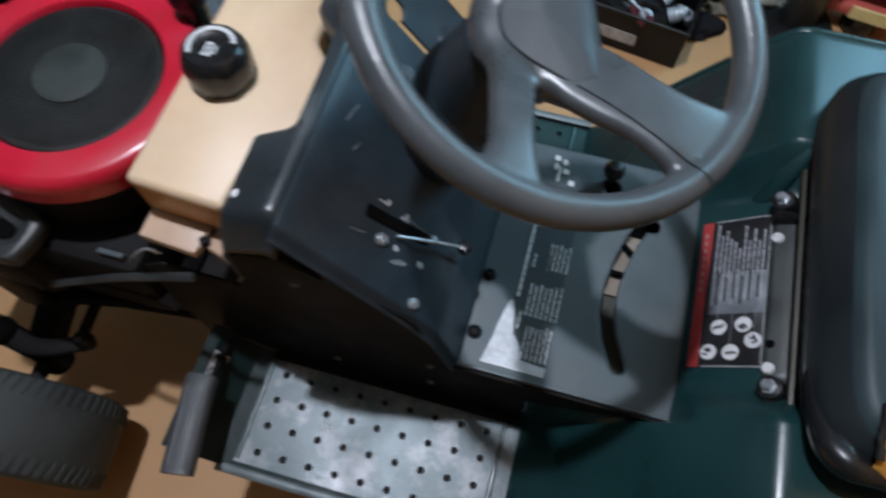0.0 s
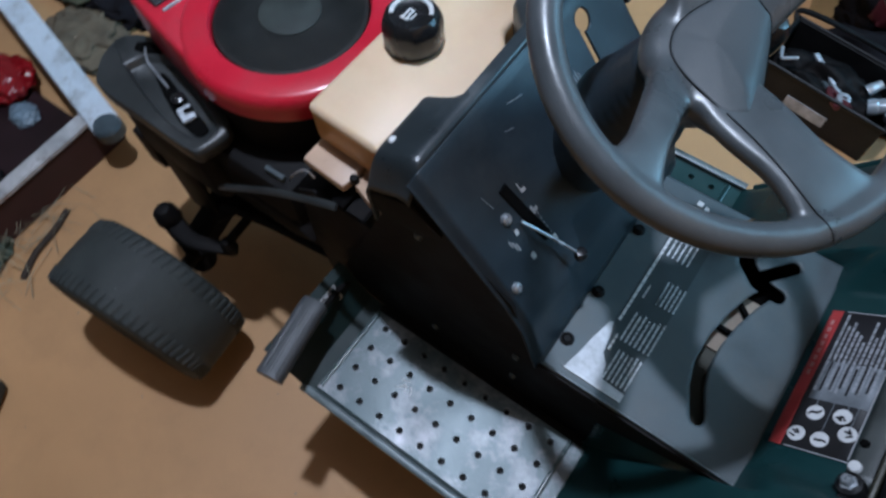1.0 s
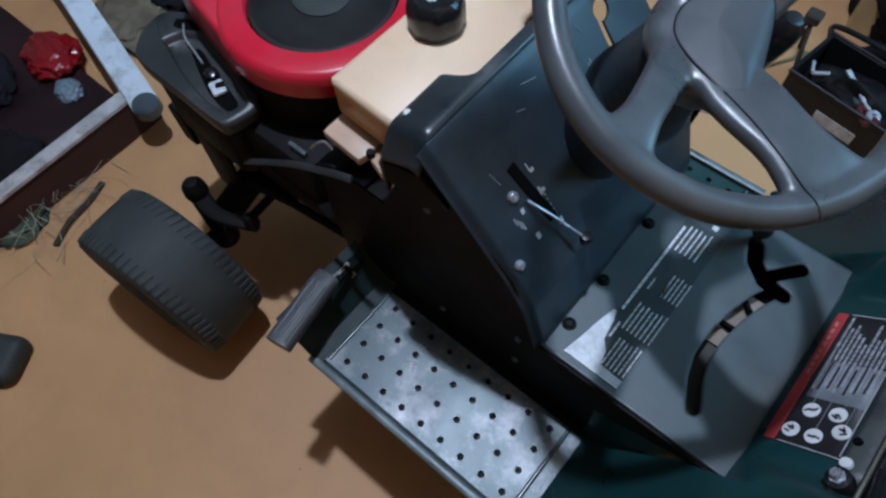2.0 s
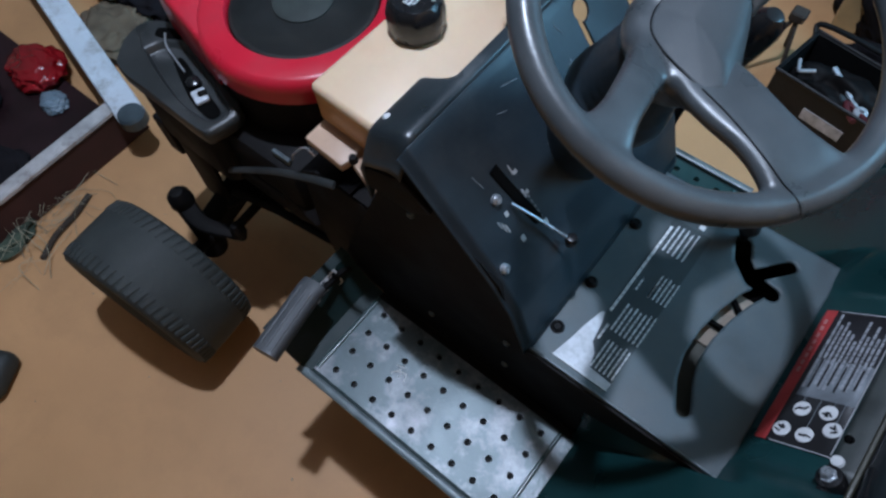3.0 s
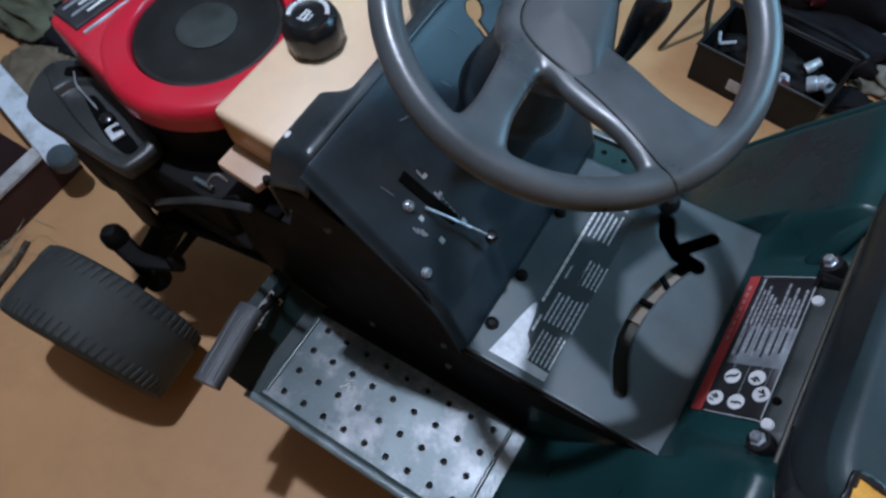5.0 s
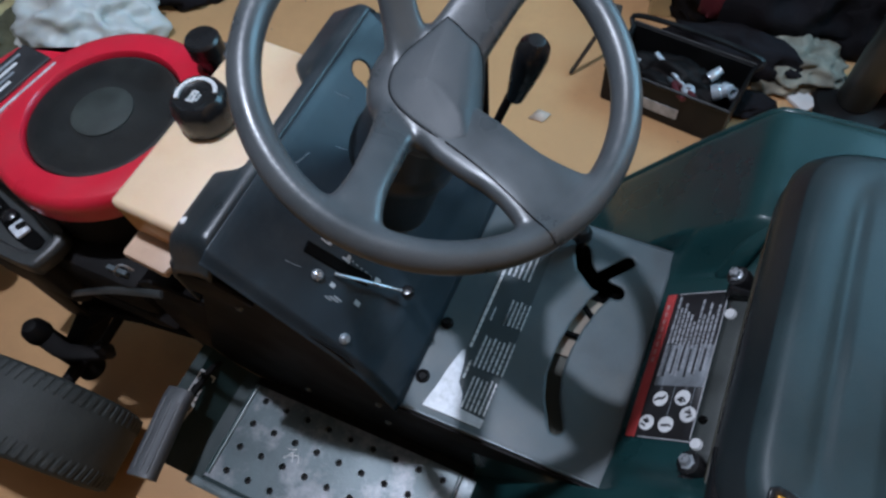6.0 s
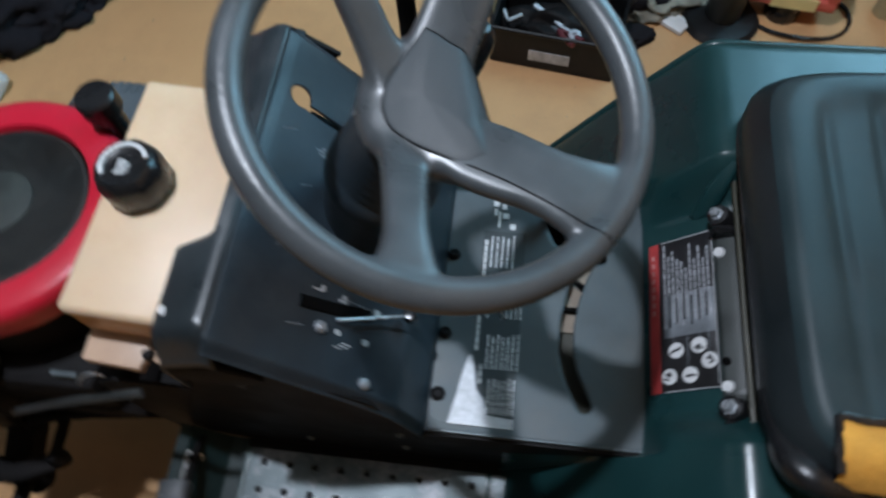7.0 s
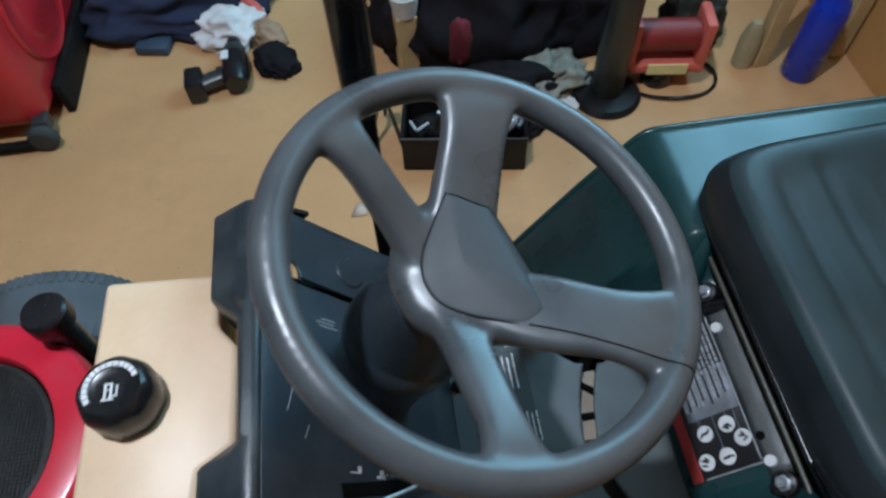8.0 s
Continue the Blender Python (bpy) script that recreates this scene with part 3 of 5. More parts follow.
# footrest decks: sheet steel with a grid of punched holes
def footrest(s):
    bm = bmesh.new()
    pitch, r = 0.0368, 0.0052
    gx = [-0.405 + pitch * k for k in range(9)]
    gy = [-0.310 + pitch * k for k in range(4)]
    z = 0.342
    for cx in gx:
        for cy in gy:
            outer = []
            inner = []
            low = []
            for k in range(12):
                a = 2 * math.pi * k / 12 + math.pi / 12
                c, q = math.cos(a), math.sin(a)
                e = 0.5 * pitch / max(abs(c), abs(q))
                outer.append(bm.verts.new((cx + c * e, s * -(cy + q * e), z)))
                inner.append(bm.verts.new((cx + c * r, s * -(cy + q * r), z)))
                low.append(bm.verts.new((cx + c * r * 0.8, s * -(cy + q * r * 0.8), z - 0.006)))
            for k in range(12):
                j = (k + 1) % 12
                bm.faces.new((outer[k], outer[j], inner[j], inner[k]))
                bm.faces.new((inner[k], inner[j], low[j], low[k]))
    bmesh.ops.remove_doubles(bm, verts=bm.verts[:], dist=0.0004)
    plain = DECK if s < 0 else SCUFFED
    deck = part("footrest", bm, plain, tractor, "worn bare steel footrest punched with holes" if s < 0 else "scuffed green footrest punched with holes", 60)
    y0, y1 = s * -(gy[0] - pitch / 2), s * -(gy[-1] + pitch / 2)
    x0, x1 = gx[0] - pitch / 2, gx[-1] + pitch / 2
    lo, hi = min(y0, y1), max(y0, y1)
    # margins and pressed beads round the punched field
    part("footrest_margin", box(x0 - 0.012, x0, lo, hi, z - 0.004, z - 0.0005), plain, deck)
    part("footrest_margin", box(x1, x1 + 0.030, lo, hi, z - 0.004, z - 0.0005), plain, deck)
    part("footrest_bead", sweep([(x1 + 0.004, lo + 0.004, z - 0.001), (x1 + 0.004, hi, z - 0.001)], lambda t: oval(0.0035, 0.0030, 10)), GREEN, deck)
    part("footrest_bead", sweep([(x0 - 0.006, lo + 0.004, z - 0.001), (x0 - 0.006, hi, z - 0.001)], lambda t: oval(0.0035, 0.0030, 10)), GREEN, deck)
    # folded outer edge with a bead
    edge = s * 0.3400
    part("footrest_lip", sweep([(x0 - 0.03, edge, z - 0.002), (x0, edge, z + 0.002), (x1 + 0.03, edge, z + 0.002)], lambda t: oval(0.0065, 0.0040, 12)), LIPSTEEL, deck, "worn pale rolled edge")
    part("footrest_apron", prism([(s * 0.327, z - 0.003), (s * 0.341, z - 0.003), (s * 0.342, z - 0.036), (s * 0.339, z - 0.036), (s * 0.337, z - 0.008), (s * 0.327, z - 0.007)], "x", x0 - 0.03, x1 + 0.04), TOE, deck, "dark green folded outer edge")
    part("footrest_bottom", box(x0 - 0.012, x1 + 0.03, s * 0.245 - 0.083, s * 0.245 + 0.083, z - 0.012, z - 0.0075), BLACK, deck)
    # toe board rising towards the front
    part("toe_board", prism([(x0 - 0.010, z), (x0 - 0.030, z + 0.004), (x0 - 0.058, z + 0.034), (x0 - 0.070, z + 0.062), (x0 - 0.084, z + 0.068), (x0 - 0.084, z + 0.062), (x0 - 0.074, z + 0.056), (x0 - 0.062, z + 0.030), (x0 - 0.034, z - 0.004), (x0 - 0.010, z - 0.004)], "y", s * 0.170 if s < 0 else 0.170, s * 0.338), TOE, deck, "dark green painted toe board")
    return deck


left_deck = footrest(-1)
footrest(1)


def toe_spot(u, v, h=0.0):
    return Vector((-0.481 - 0.012 * u + 0.92 * (h + 0.001), -0.203 - 0.085 * v, 0.376 + 0.028 * u + 0.39 * (h + 0.001)))


bars(toe_spot, [(0.93, 1.0, 0.0, 0.45), (0.0, 0.93, 0.0, 0.035), (0.0, 0.07, 0.035, 0.10), (0.45, 0.85, 0.12, 0.17), (0.50, 0.90, 0.19, 0.27), (0.35, 0.80, 0.30, 0.41), (0.30, 0.90, 0.44, 0.52), (0.35, 0.85, 0.535, 0.60), (0.40, 0.85, 0.62, 0.72), (0.45, 0.75, 0.74, 0.83), (0.22, 0.30, 0.55, 0.70), (0.28, 0.36, 0.70, 0.85), (0.36, 0.60, 0.85, 0.97)], WHITE, left_deck, "toe_sticker", 0.0006, "white printed sticker")
mark = [((-0.336, -0.262), (-0.328, -0.250)), ((-0.328, -0.250), (-0.322, -0.262)), ((-0.330, -0.256), (-0.318, -0.250)), ((-0.318, -0.250), (-0.312, -0.262)), ((-0.336, -0.248), (-0.324, -0.244))]
for (ax, ay), (bx, by) in mark:
    part("chalk_mark", tube([(ax, ay, 0.3424), ((ax + bx) / 2 + 0.001, (ay + by) / 2, 0.3424), (bx, by, 0.3424)], 0.0008, 5), WHITE, left_deck, "scratched pale mark")
# clutch pedal: ribbed rubber bar on a steel arm
pedal = part("pedal", sweep([(-0.480, -0.248, 0.437), (-0.478, -0.262, 0.440), (-0.462, -0.360, 0.440), (-0.461, -0.366, 0.440)], lambda s: [(a * (1 + 0.0 * s), b) for a, b in oval(0.0195, 0.013, 20, 3.2)]), PEDAL, tractor, "grey ribbed rubber foot pedal")
for k in range(3):
    o = -0.010 + 0.010 * k
    part("rib", sweep([(-0.478 + o, -0.264, 0.4525), (-0.462 + o, -0.359, 0.4525)], lambda s: oval(0.0022, 0.0018, 8)), PEDAL, pedal)
part("pedal_arm", sweep(curve_points([(-0.470, -0.300, 0.430), (-0.478, -0.230, 0.410), (-0.487, -0.175, 0.370), (-0.470, -0.165, 0.30)], 5), lambda s: oval(0.005, 0.005, 8)), BLACK, pedal)

# rear deck and fenders in one pressed sheet
Z_OUT = [(-0.075, 0.330), (-0.040, 0.375), (0.011, 0.452), (0.074, 0.545), (0.116, 0.602), (0.138, 0.632), (0.148, 0.642), (0.158, 0.645), (0.700, 0.645)]
Z_IN = [(-0.075, 0.490), (0.070, 0.496), (0.084, 0.514), (0.100, 0.532), (0.150, 0.582), (0.175, 0.598), (0.220, 0.604), (0.700, 0.604)]


def soft_ramp(x, table):
    return sum(ramp(x + d, table) for d in (-0.007, -0.0035, 0, 0.0035, 0.007)) / 5


def deck_spot(x, y, h=0.0):
    a = abs(y)
    blend = smooth((x - 0.078) / 0.020)
    w = (0.0 if a < 0.166 else smooth((a - 0.166) / 0.006)) * (1 - blend) + smooth((a - 0.118) / 0.050) * blend
    z = soft_ramp(x, Z_IN) * (1 - w) + soft_ramp(x, Z_OUT) * w
    if a > 0.325:
        z -= 0.9 * (a - 0.325) ** 2 / 0.02
    return Vector((x - 0.6 * h, y, z + 0.8 * h))


dys = [-0.352, -0.349, -0.345, -0.340, -0.334, -0.327] + steps(-0.32, -0.18, 14) + [-0.176, -0.173, -0.170, -0.167, -0.1655] + steps(-0.160, 0.160, 32) + [0.1655, 0.167, 0.170, 0.173, 0.176] + steps(0.18, 0.32, 14) + [0.327, 0.334, 0.340, 0.345, 0.349, 0.352]
fender = part("fender_deck", sheet(steps(-0.075, 0.30, 75) + steps(0.32, 0.70, 10), dys, deck_spot, lambda x, y: x > 0.072 or abs(y) > 0.1645), GREEN, tractor, "glossy dark green pressed steel fender deck", 60)
thicken(fender, 0.004)
for s in (-1, 1):
    part("fender_side", sheet(steps(-0.06, 0.70, 40), steps(0, 1, 4), lambda x, t: Vector((x, s * (0.352 + 0.004 * t), deck_spot(x, 0.352).z - 0.07 * t + 0.002))), GREEN, fender)

for s in (-1, 1):
    part("fender_bead", tube([Vector((x, s * 0.3415, deck_spot(x, 0.3415).z + 0.0005)) for x in steps(-0.05, 0.69, 70)], 0.0062, 14), GREEN, fender)

part("pressed_bulge", sweep(curve_points([deck_spot(0.135, 0.118, -0.002), deck_spot(0.148, 0.126, 0.001), deck_spot(0.156, 0.140, 0.001), deck_spot(0.166, 0.158, -0.003)], 6), lambda q: oval(0.006 + 0.006 * math.sin(math.pi * q), 0.003 + 0.005 * math.sin(math.pi * q), 14)), GREEN, fender, "rounded pressed bulge beside the seat", 80)
# warning label on the sloping deck
LX0, LX1 = 0.0925, 0.153


def label_spot(u, v, h=0.0):
    x = LX0 + (LX1 - LX0) * u
    return deck_spot(x, -0.098 + 0.192 * v, 0.0012 + h)


def label_field(u0, u1, v0, v1, mat, name, thick, label=""):
    ob = part(name, sheet(steps(u0, u1, 6), [v0, v1], lambda u, v: label_spot(u, v, thick)), mat, fender, label)
    return thicken(ob, 0.0004)


warn = label_field(0.0, 1.0, 0.0, 1.0, BLACKPRINT, "warning_label", 0.0005, "black, white and red printed warning label")
label_field(0.0, 0.155, 0.0, 1.0, REDPRINT, "red_band", 0.0009)
label_field(0.22, 0.97, 0.34, 0.62, GREYPRINT, "grey_field", 0.0008)
rows = []
for k in range(11):
    u = 0.23 + 0.066 * k
    v = 0.385 + rng.uniform(0, 0.10)
    end = rng.uniform(0.78, 0.94)
    while v < end:
        w = rng.uniform(0.012, 0.05)
        rows.append((u, u + 0.036, v, v + w))
        v += w + 0.008
bars(label_spot, rows, material("label_print", (0.30, 0.31, 0.33), 0.5, 0, 0.2, 60, 0.0), fender, "label_text", 0.0012)
bars(label_spot, [(0.30 + 0.11 * k, 0.33 + 0.11 * k, 0.40 + 0.02 * (k % 3), 0.62 - 0.03 * (k % 2)) for k in range(6)], BLACKPRINT, fender, "label_rule", 0.0014)
bars(label_spot, [(0.355, 0.362, 0.30, 0.38), (0.56, 0.567, 0.14, 0.36), (0.74, 0.747, 0.31, 0.38), (0.86, 0.867, 0.21, 0.36)], GREYPRINT, fender, "label_leader", 0.0012)
bars(label_spot, [(0.20 + 0.08 * k, 0.28 + 0.08 * k, v, v + 0.007) for k in range(10) for v in (0.0, 0.992)] + [(0.978, 0.995, 0.02 + 0.12 * k, 0.14 + 0.12 * k) for k in range(8)], material("border_print", (0.34, 0.34, 0.35), 0.5, 0, 0.2, 60, 0.0), fender, "label_border", 0.0013)
bars(label_spot, [(0.05, 0.095, 0.50 + 0.055 * k, 0.535 + 0.055 * k) for k in range(8)], material("faded_pink_print", (0.50, 0.22, 0.21), 0.5, 0, 0.2, 60, 0.0), fender, "label_heading", 0.0013)
for cu, cv in ((0.28, 0.095), (0.58, 0.092), (0.86, 0.165), (0.39, 0.252), (0.72, 0.265)):
    c = label_spot(cu, cv, 0.001)
    t = Matrix.Translation(c) @ Matrix.Rotation(radians(-42), 4, "Y")
    part("pictogram", moved(lathe([(0, 0.0006), (0.0088, 0.0006), (0.0095, 0.0), (0.0095, -0.001)], 20), t), WHITE, warn)
    ink = bmesh.new()
    for k in range(4):
        a, r = rng.uniform(0, 6.28), rng.uniform(0.001, 0.0045)
        moved_box = box(-0.0035, 0.0035, -0.0011, 0.0011, 0.0006, 0.0010)
        moved(moved_box, t @ Matrix.Translation((r * math.cos(a), r * math.sin(a), 0)) @ Matrix.Rotation(rng.uniform(0, 3.1), 4, "Z"))
        merge(ink, moved_box)
    part("pictogram_ink", ink, BLACKPRINT, warn)

# seat pivot: bracket plate, bolts and rubber bumpers
bracket = part("seat_bracket", sheet([0.1535, 0.158, 0.166, 0.176, 0.20], steps(-0.118, 0.112, 14), lambda x, y: deck_spot(x, y, 0.0012)), material("dull_bracket", (0.032, 0.038, 0.036), 0.5, 0, 0.3, 20, 0.1), tractor, "dull grey seat pivot plate")
thicken(bracket, 0.001)
for y in (-0.126, 0.100):
    c = Vector((0.150, y, 0.612))
    tilt = Matrix.Rotation(radians(-42), 4, "Y")
    part("pivot_bolt", moved(lathe([(0, 0.0095), (0.0045, 0.0095), (0.0060, 0.0080), (0.0060, 0.002), (0.0085, 0.0015), (0.0085, -0.004)], 6), Matrix.Translation(c) @ tilt), BOLT, bracket, "bright hex pivot bolt")
    part("bolt_collar", moved(lathe([(0.005, 0.001), (0.0125, -0.001), (0.0140, -0.010), (0.0120, -0.022), (0.0150, -0.036)], 16), Matrix.Translation(c) @ tilt), KNOB, bracket, "black rubber bolt collar")
    part("pivot_ear", moved(box(-0.004, 0.040, -0.004, 0.004, -0.020, 0.004, 0.003, 1), Matrix.Translation(c + Vector((0, -0.016, -0.004)))), KNOB, bracket)
for y, r, m in ((-0.098, 0.0060, WHITE), (0.062, 0.0060, WHITE), (-0.070, 0.0042, SLOT)):
    part("bumper", moved(lathe([(0, 0.002), (r, 0.0015), (r + 0.001, -0.002)], 14), Matrix.Translation(deck_spot(0.1585, y, 0.0025)) @ Matrix.Rotation(radians(-40), 4, "Y")), m, bracket)
part("pivot_bar", tube([(0.1725, -0.150, 0.612), (0.1705, -0.10, 0.618), (0.1705, 0.10, 0.618), (0.1715, 0.150, 0.616)], 0.0035, 8), material("olive_steel", (0.040, 0.038, 0.025), 0.55, 0.1), bracket, "thin olive pivot bar along the seat edge")

# seat cushion
SCX, SCY, SAX, SAY, SZ = 0.42, 0.018, 0.255, 0.222, 0.718


def seat_ring(r, a):
    c, q = math.cos(a), math.sin(a)
    e = 2 / 9.0
    x = SAX * math.copysign(abs(c) ** e, c)
    y = (SAY + 0.05 * (x + SAX)) * math.copysign(abs(q) ** e, q)
    return SCX + x * r, SCY + y * r


def seat_bm(a0, a1, n, radial, skirt, grow=0.0):
    bm = bmesh.new()
    cols = []
    for k in range(n + 1):
        a = a0 + (a1 - a0) * k / n
        col = []
        for r in radial:
            x, y = seat_ring(r, a)
            dish = -0.020 * (1 - smooth(r / 0.86)) + 0.004 * smooth((r - 0.70) / 0.16) * (1 - smooth((r - 0.90) / 0.10))
            roll = -0.030 * max(0, (r - 0.88) / 0.12) ** 2.2
            pleat = -0.0042 * max(0, math.cos((x - 0.05) * 2 * math.pi / 0.060)) ** 2 * (1 - smooth((r - 0.70) / 0.12))
            wrinkle = 0.0024 * noise.noise((x * 13, y * 7, 0)) * (1 - smooth((r - 0.8) / 0.2))
            col.append(bm.verts.new((x, y, SZ + dish + roll + pleat + wrinkle + grow)))
        for z, inset in skirt:
            x, y = seat_ring(1.0, a)
            d = Vector((x - SCX, y - SCY, 0)).normalized()
            col.append(bm.verts.new((x - d.x * (inset - grow), y - d.y * (inset - grow), z)))
        cols.append(col)
    for a, b in zip(cols, cols[1:]):
        for k in range(len(a) - 1):
            bm.faces.new((a[k], b[k], b[k + 1], a[k + 1]))
    return bm


SKIRT = [(0.680, -0.001), (0.660, 0.000), (0.640, 0.004), (0.622, 0.016), (0.618, 0.060)]
seat = part("seat", seat_bm(0, 2 * math.pi, 240, [0.02] + steps(0.06, 0.96, 60) + [0.975, 0.99, 1.0], SKIRT), VINYL, tractor, "dark green-black padded vinyl seat with a torn edge", 80)
part("seat_border", seat_bm(0, 2 * math.pi, 160, [0.950, 0.958, 0.966, 0.975, 0.984, 0.99, 0.995, 1.0], SKIRT[:3], 0.0016), material("black_vinyl", (0.010, 0.015, 0.017), 0.42, 0, 0.2, 12, 0.2, 420), seat, "black vinyl border welt round the cushion", 80)
part("seat_piping", tube([Vector((*seat_ring(0.995, 2 * math.pi * k / 120), 0.652)) + Vector((0, 0, 0)) for k in range(120)], 0.0035, 8, closed=True), KNOB, seat)
part("seat_pan", box(0.185, 0.64, -0.185, 0.215, 0.606, 0.622, 0.004), BLACK, seat, "black steel seat pan")
foam_y = [-0.2085, -0.207, -0.204, -0.200, -0.195, -0.189, -0.182, -0.174, -0.165, -0.156]
part("foam", sheet(steps(0.203, 0.50, 50), foam_y, lambda x, y: Vector((x, y - 0.045 * (x - 0.20), SZ + 0.0062 + 0.002 * noise.noise((x * 60, y * 60, 1)) - 0.032 * max(0.0, (-0.176 - y) / 0.0325) ** 2.2))), FOAM, seat, "exposed yellow foam where the vinyl is torn", 80)
tear = [Vector((0.202 + 0.003 * noise.noise((0, t * 9, 3)), -0.200 + 0.044 * t, SZ - 0.004 + 0.010 * t)) for t in steps(0, 1, 10)]
tear += [Vector((x, -0.155 - 0.045 * (x - 0.20) + 0.004 * noise.noise((x * 60, 0, 3)), SZ + 0.006 + 0.002 * noise.noise((x * 70, 5, 0)))) for x in steps(0.206, 0.50, 50)]
part("torn_edge", sweep(tear, lambda q: oval(0.0042, 0.0032, 8)), KNOB, seat, "ragged dark torn vinyl edge")
part("seat_welt", sweep(curve_points([(0.166, -0.120, 0.664), (0.171, -0.160, 0.672), (0.178, -0.188, 0.682), (0.193, -0.203, 0.688), (0.215, -0.207, 0.684), (0.250, -0.210, 0.668)], 6), lambda q: oval(0.006 + 0.009 * math.sin(math.pi * q) ** 1.5, 0.006 + 0.010 * math.sin(math.pi * q) ** 1.5, 14)), KNOB, seat, "glossy black rolled corner welt")

# steering wheel
WHEEL_C = Vector((-0.139, -0.011, 0.942))
WM = Matrix.Translation(WHEEL_C) @ Matrix.Rotation(radians(7.0), 4, "X") @ Matrix.Rotation(radians(18.3), 4, "Y")
RIM, TUBE_R, HUB_Z = 0.1475, 0.0131, -0.036
bm = tube([(RIM * math.cos(2 * math.pi * k / 96), RIM * math.sin(2 * math.pi * k / 96), 0) for k in range(96)], TUBE_R, 20, closed=True)


def spoke(a, b, w0, w1, h0, h1, flare, bm, root=0.012, width=None, lift=0.0):
    pts = []
    for k in range(15):
        t = k / 14
        pts.append((a[0] + (b[0] - a[0]) * t, a[1] + (b[1] - a[1]) * t, HUB_Z - 0.006 + (0.006 - HUB_Z) * smooth(t * 0.95 + 0.05) + lift * (1 - t) * smooth(t / 0.3)))

    def outline(t):
        w = w0 + (w1 - w0) * t + flare * max(0, (t - 0.62) / 0.38) ** 2 + root * max(0, (0.4 - t) / 0.4) ** 2
        if width:
            w = ramp(t, width) + flare * max(0, (t - 0.62) / 0.38) ** 2
        return oval(w / 2, (h0 + (h1 - h0) * t) / 2, 24, 4.4)
    sweep(pts, outline, bm)


spoke((-0.010, 0.012), (0.016, 0.146), 0.056, 0.048, 0.024, 0.018, 0.030, bm)
spoke((-0.028, -0.010), (0.132, -0.068), 0.050, 0.047, 0.019, 0.018, 0.040, bm, 0.0, [(0.0, 0.026), (0.2, 0.046), (0.38, 0.059), (0.5, 0.058), (0.7, 0.052), (1.0, 0.048)], 0.006)
spoke((-0.030, 0.022), (-0.105, 0.101), 0.034, 0.028, 0.022, 0.018, 0.022, bm)
spoke((-0.018, -0.020), (-0.011, -0.146), 0.036, 0.028, 0.022, 0.018, 0.026, bm)


def hub_tilt(x, y):
    over = max(0.0, x - (0.0137 + 0.311 * (0.0353 - y)))
    return 0.27 * (x + 0.006) - 1.5 * over * over / (over + 0.010)


def pad_rise(x, y):
    return (0.12 * max(0.0, min(y, 0.034)) + 0.20 * max(0.0, y - 0.034)) * max(0.0, min(1.0, (0.02 - x) / 0.03))


BODY = [(-0.022, 0.066), (0.000, 0.060), (0.024, 0.050), (0.041, 0.006), (0.056, -0.028), (0.044, -0.052), (0.024, -0.055), (0.002, -0.051), (-0.022, -0.047), (-0.046, -0.032), (-0.058, -0.004), (-0.058, 0.021), (-0.050, 0.043), (-0.037, 0.060)]
body_out = [(p.x, p.y) for p in curve_points([(x, y, 0) for x, y in BODY] + [(BODY[0][0], BODY[0][1], 0)], 3)[:-1]]
hub = lathe([(0, -0.050), (0.034, -0.050), (0.040, -0.040), (0.040, -0.010), (0, -0.008)], 32)
prev = [hub.verts.new((-0.012 + (x + 0.012) * 0.80, 0.002 + (y - 0.002) * 0.80, -0.014)) for x, y in body_out]
hub.faces.new(prev[::-1])
for scale_to, z in ((0.95, -0.012), (0.99, -0.007), (1.0, -0.001), (0.985, 0.005), (0.92, 0.0095), (0.80, 0.0108), (0.62, 0.0112), (0.42, 0.0112), (0.2, 0.0112)):
    ring = [hub.verts.new((-0.012 + (x + 0.012) * scale_to, 0.002 + (y - 0.002) * scale_to, z + hub_tilt(x * scale_to, y * scale_to))) for x, y in body_out]
    for k in range(len(ring)):
        hub.faces.new((prev[k], prev[(k + 1) % len(ring)], ring[(k + 1) % len(ring)], ring[k]))
    prev = ring
hub.faces.new(prev)
bmesh.ops.recalc_face_normals(hub, faces=hub.faces[:])
merge(bm, moved(hub, Matrix.Translation((0, 0, HUB_Z))))
moved(bm, WM)
wheel = part("steering_wheel", bm, GREY_WHEEL, tractor, "worn grey plastic steering wheel, turned", 180)
rem = wheel.modifiers.new("fuse", "REMESH")
rem.mode, rem.voxel_size, rem.use_smooth_shade = "VOXEL", 0.0018, True
smo = wheel.modifiers.new("fillet", "SMOOTH")
smo.factor, smo.iterations = 0.5, 40
PADO = [(-0.0185, 0.0595), (0.002, 0.051), (0.021, 0.042), (0.037, 0.004), (0.050, -0.026), (0.037, -0.036), (0.024, -0.0445), (0.002, -0.039), (-0.018, -0.031), (-0.033, -0.020), (-0.040, -0.003), (-0.039, 0.015), (-0.031, 0.034)]
pad_out = [(p.x, p.y) for p in curve_points([(x, y, 0) for x, y in PADO] + [(PADO[0][0], PADO[0][1], 0)], 4)[:-1]]
pad_bm = bmesh.new()
prev = None
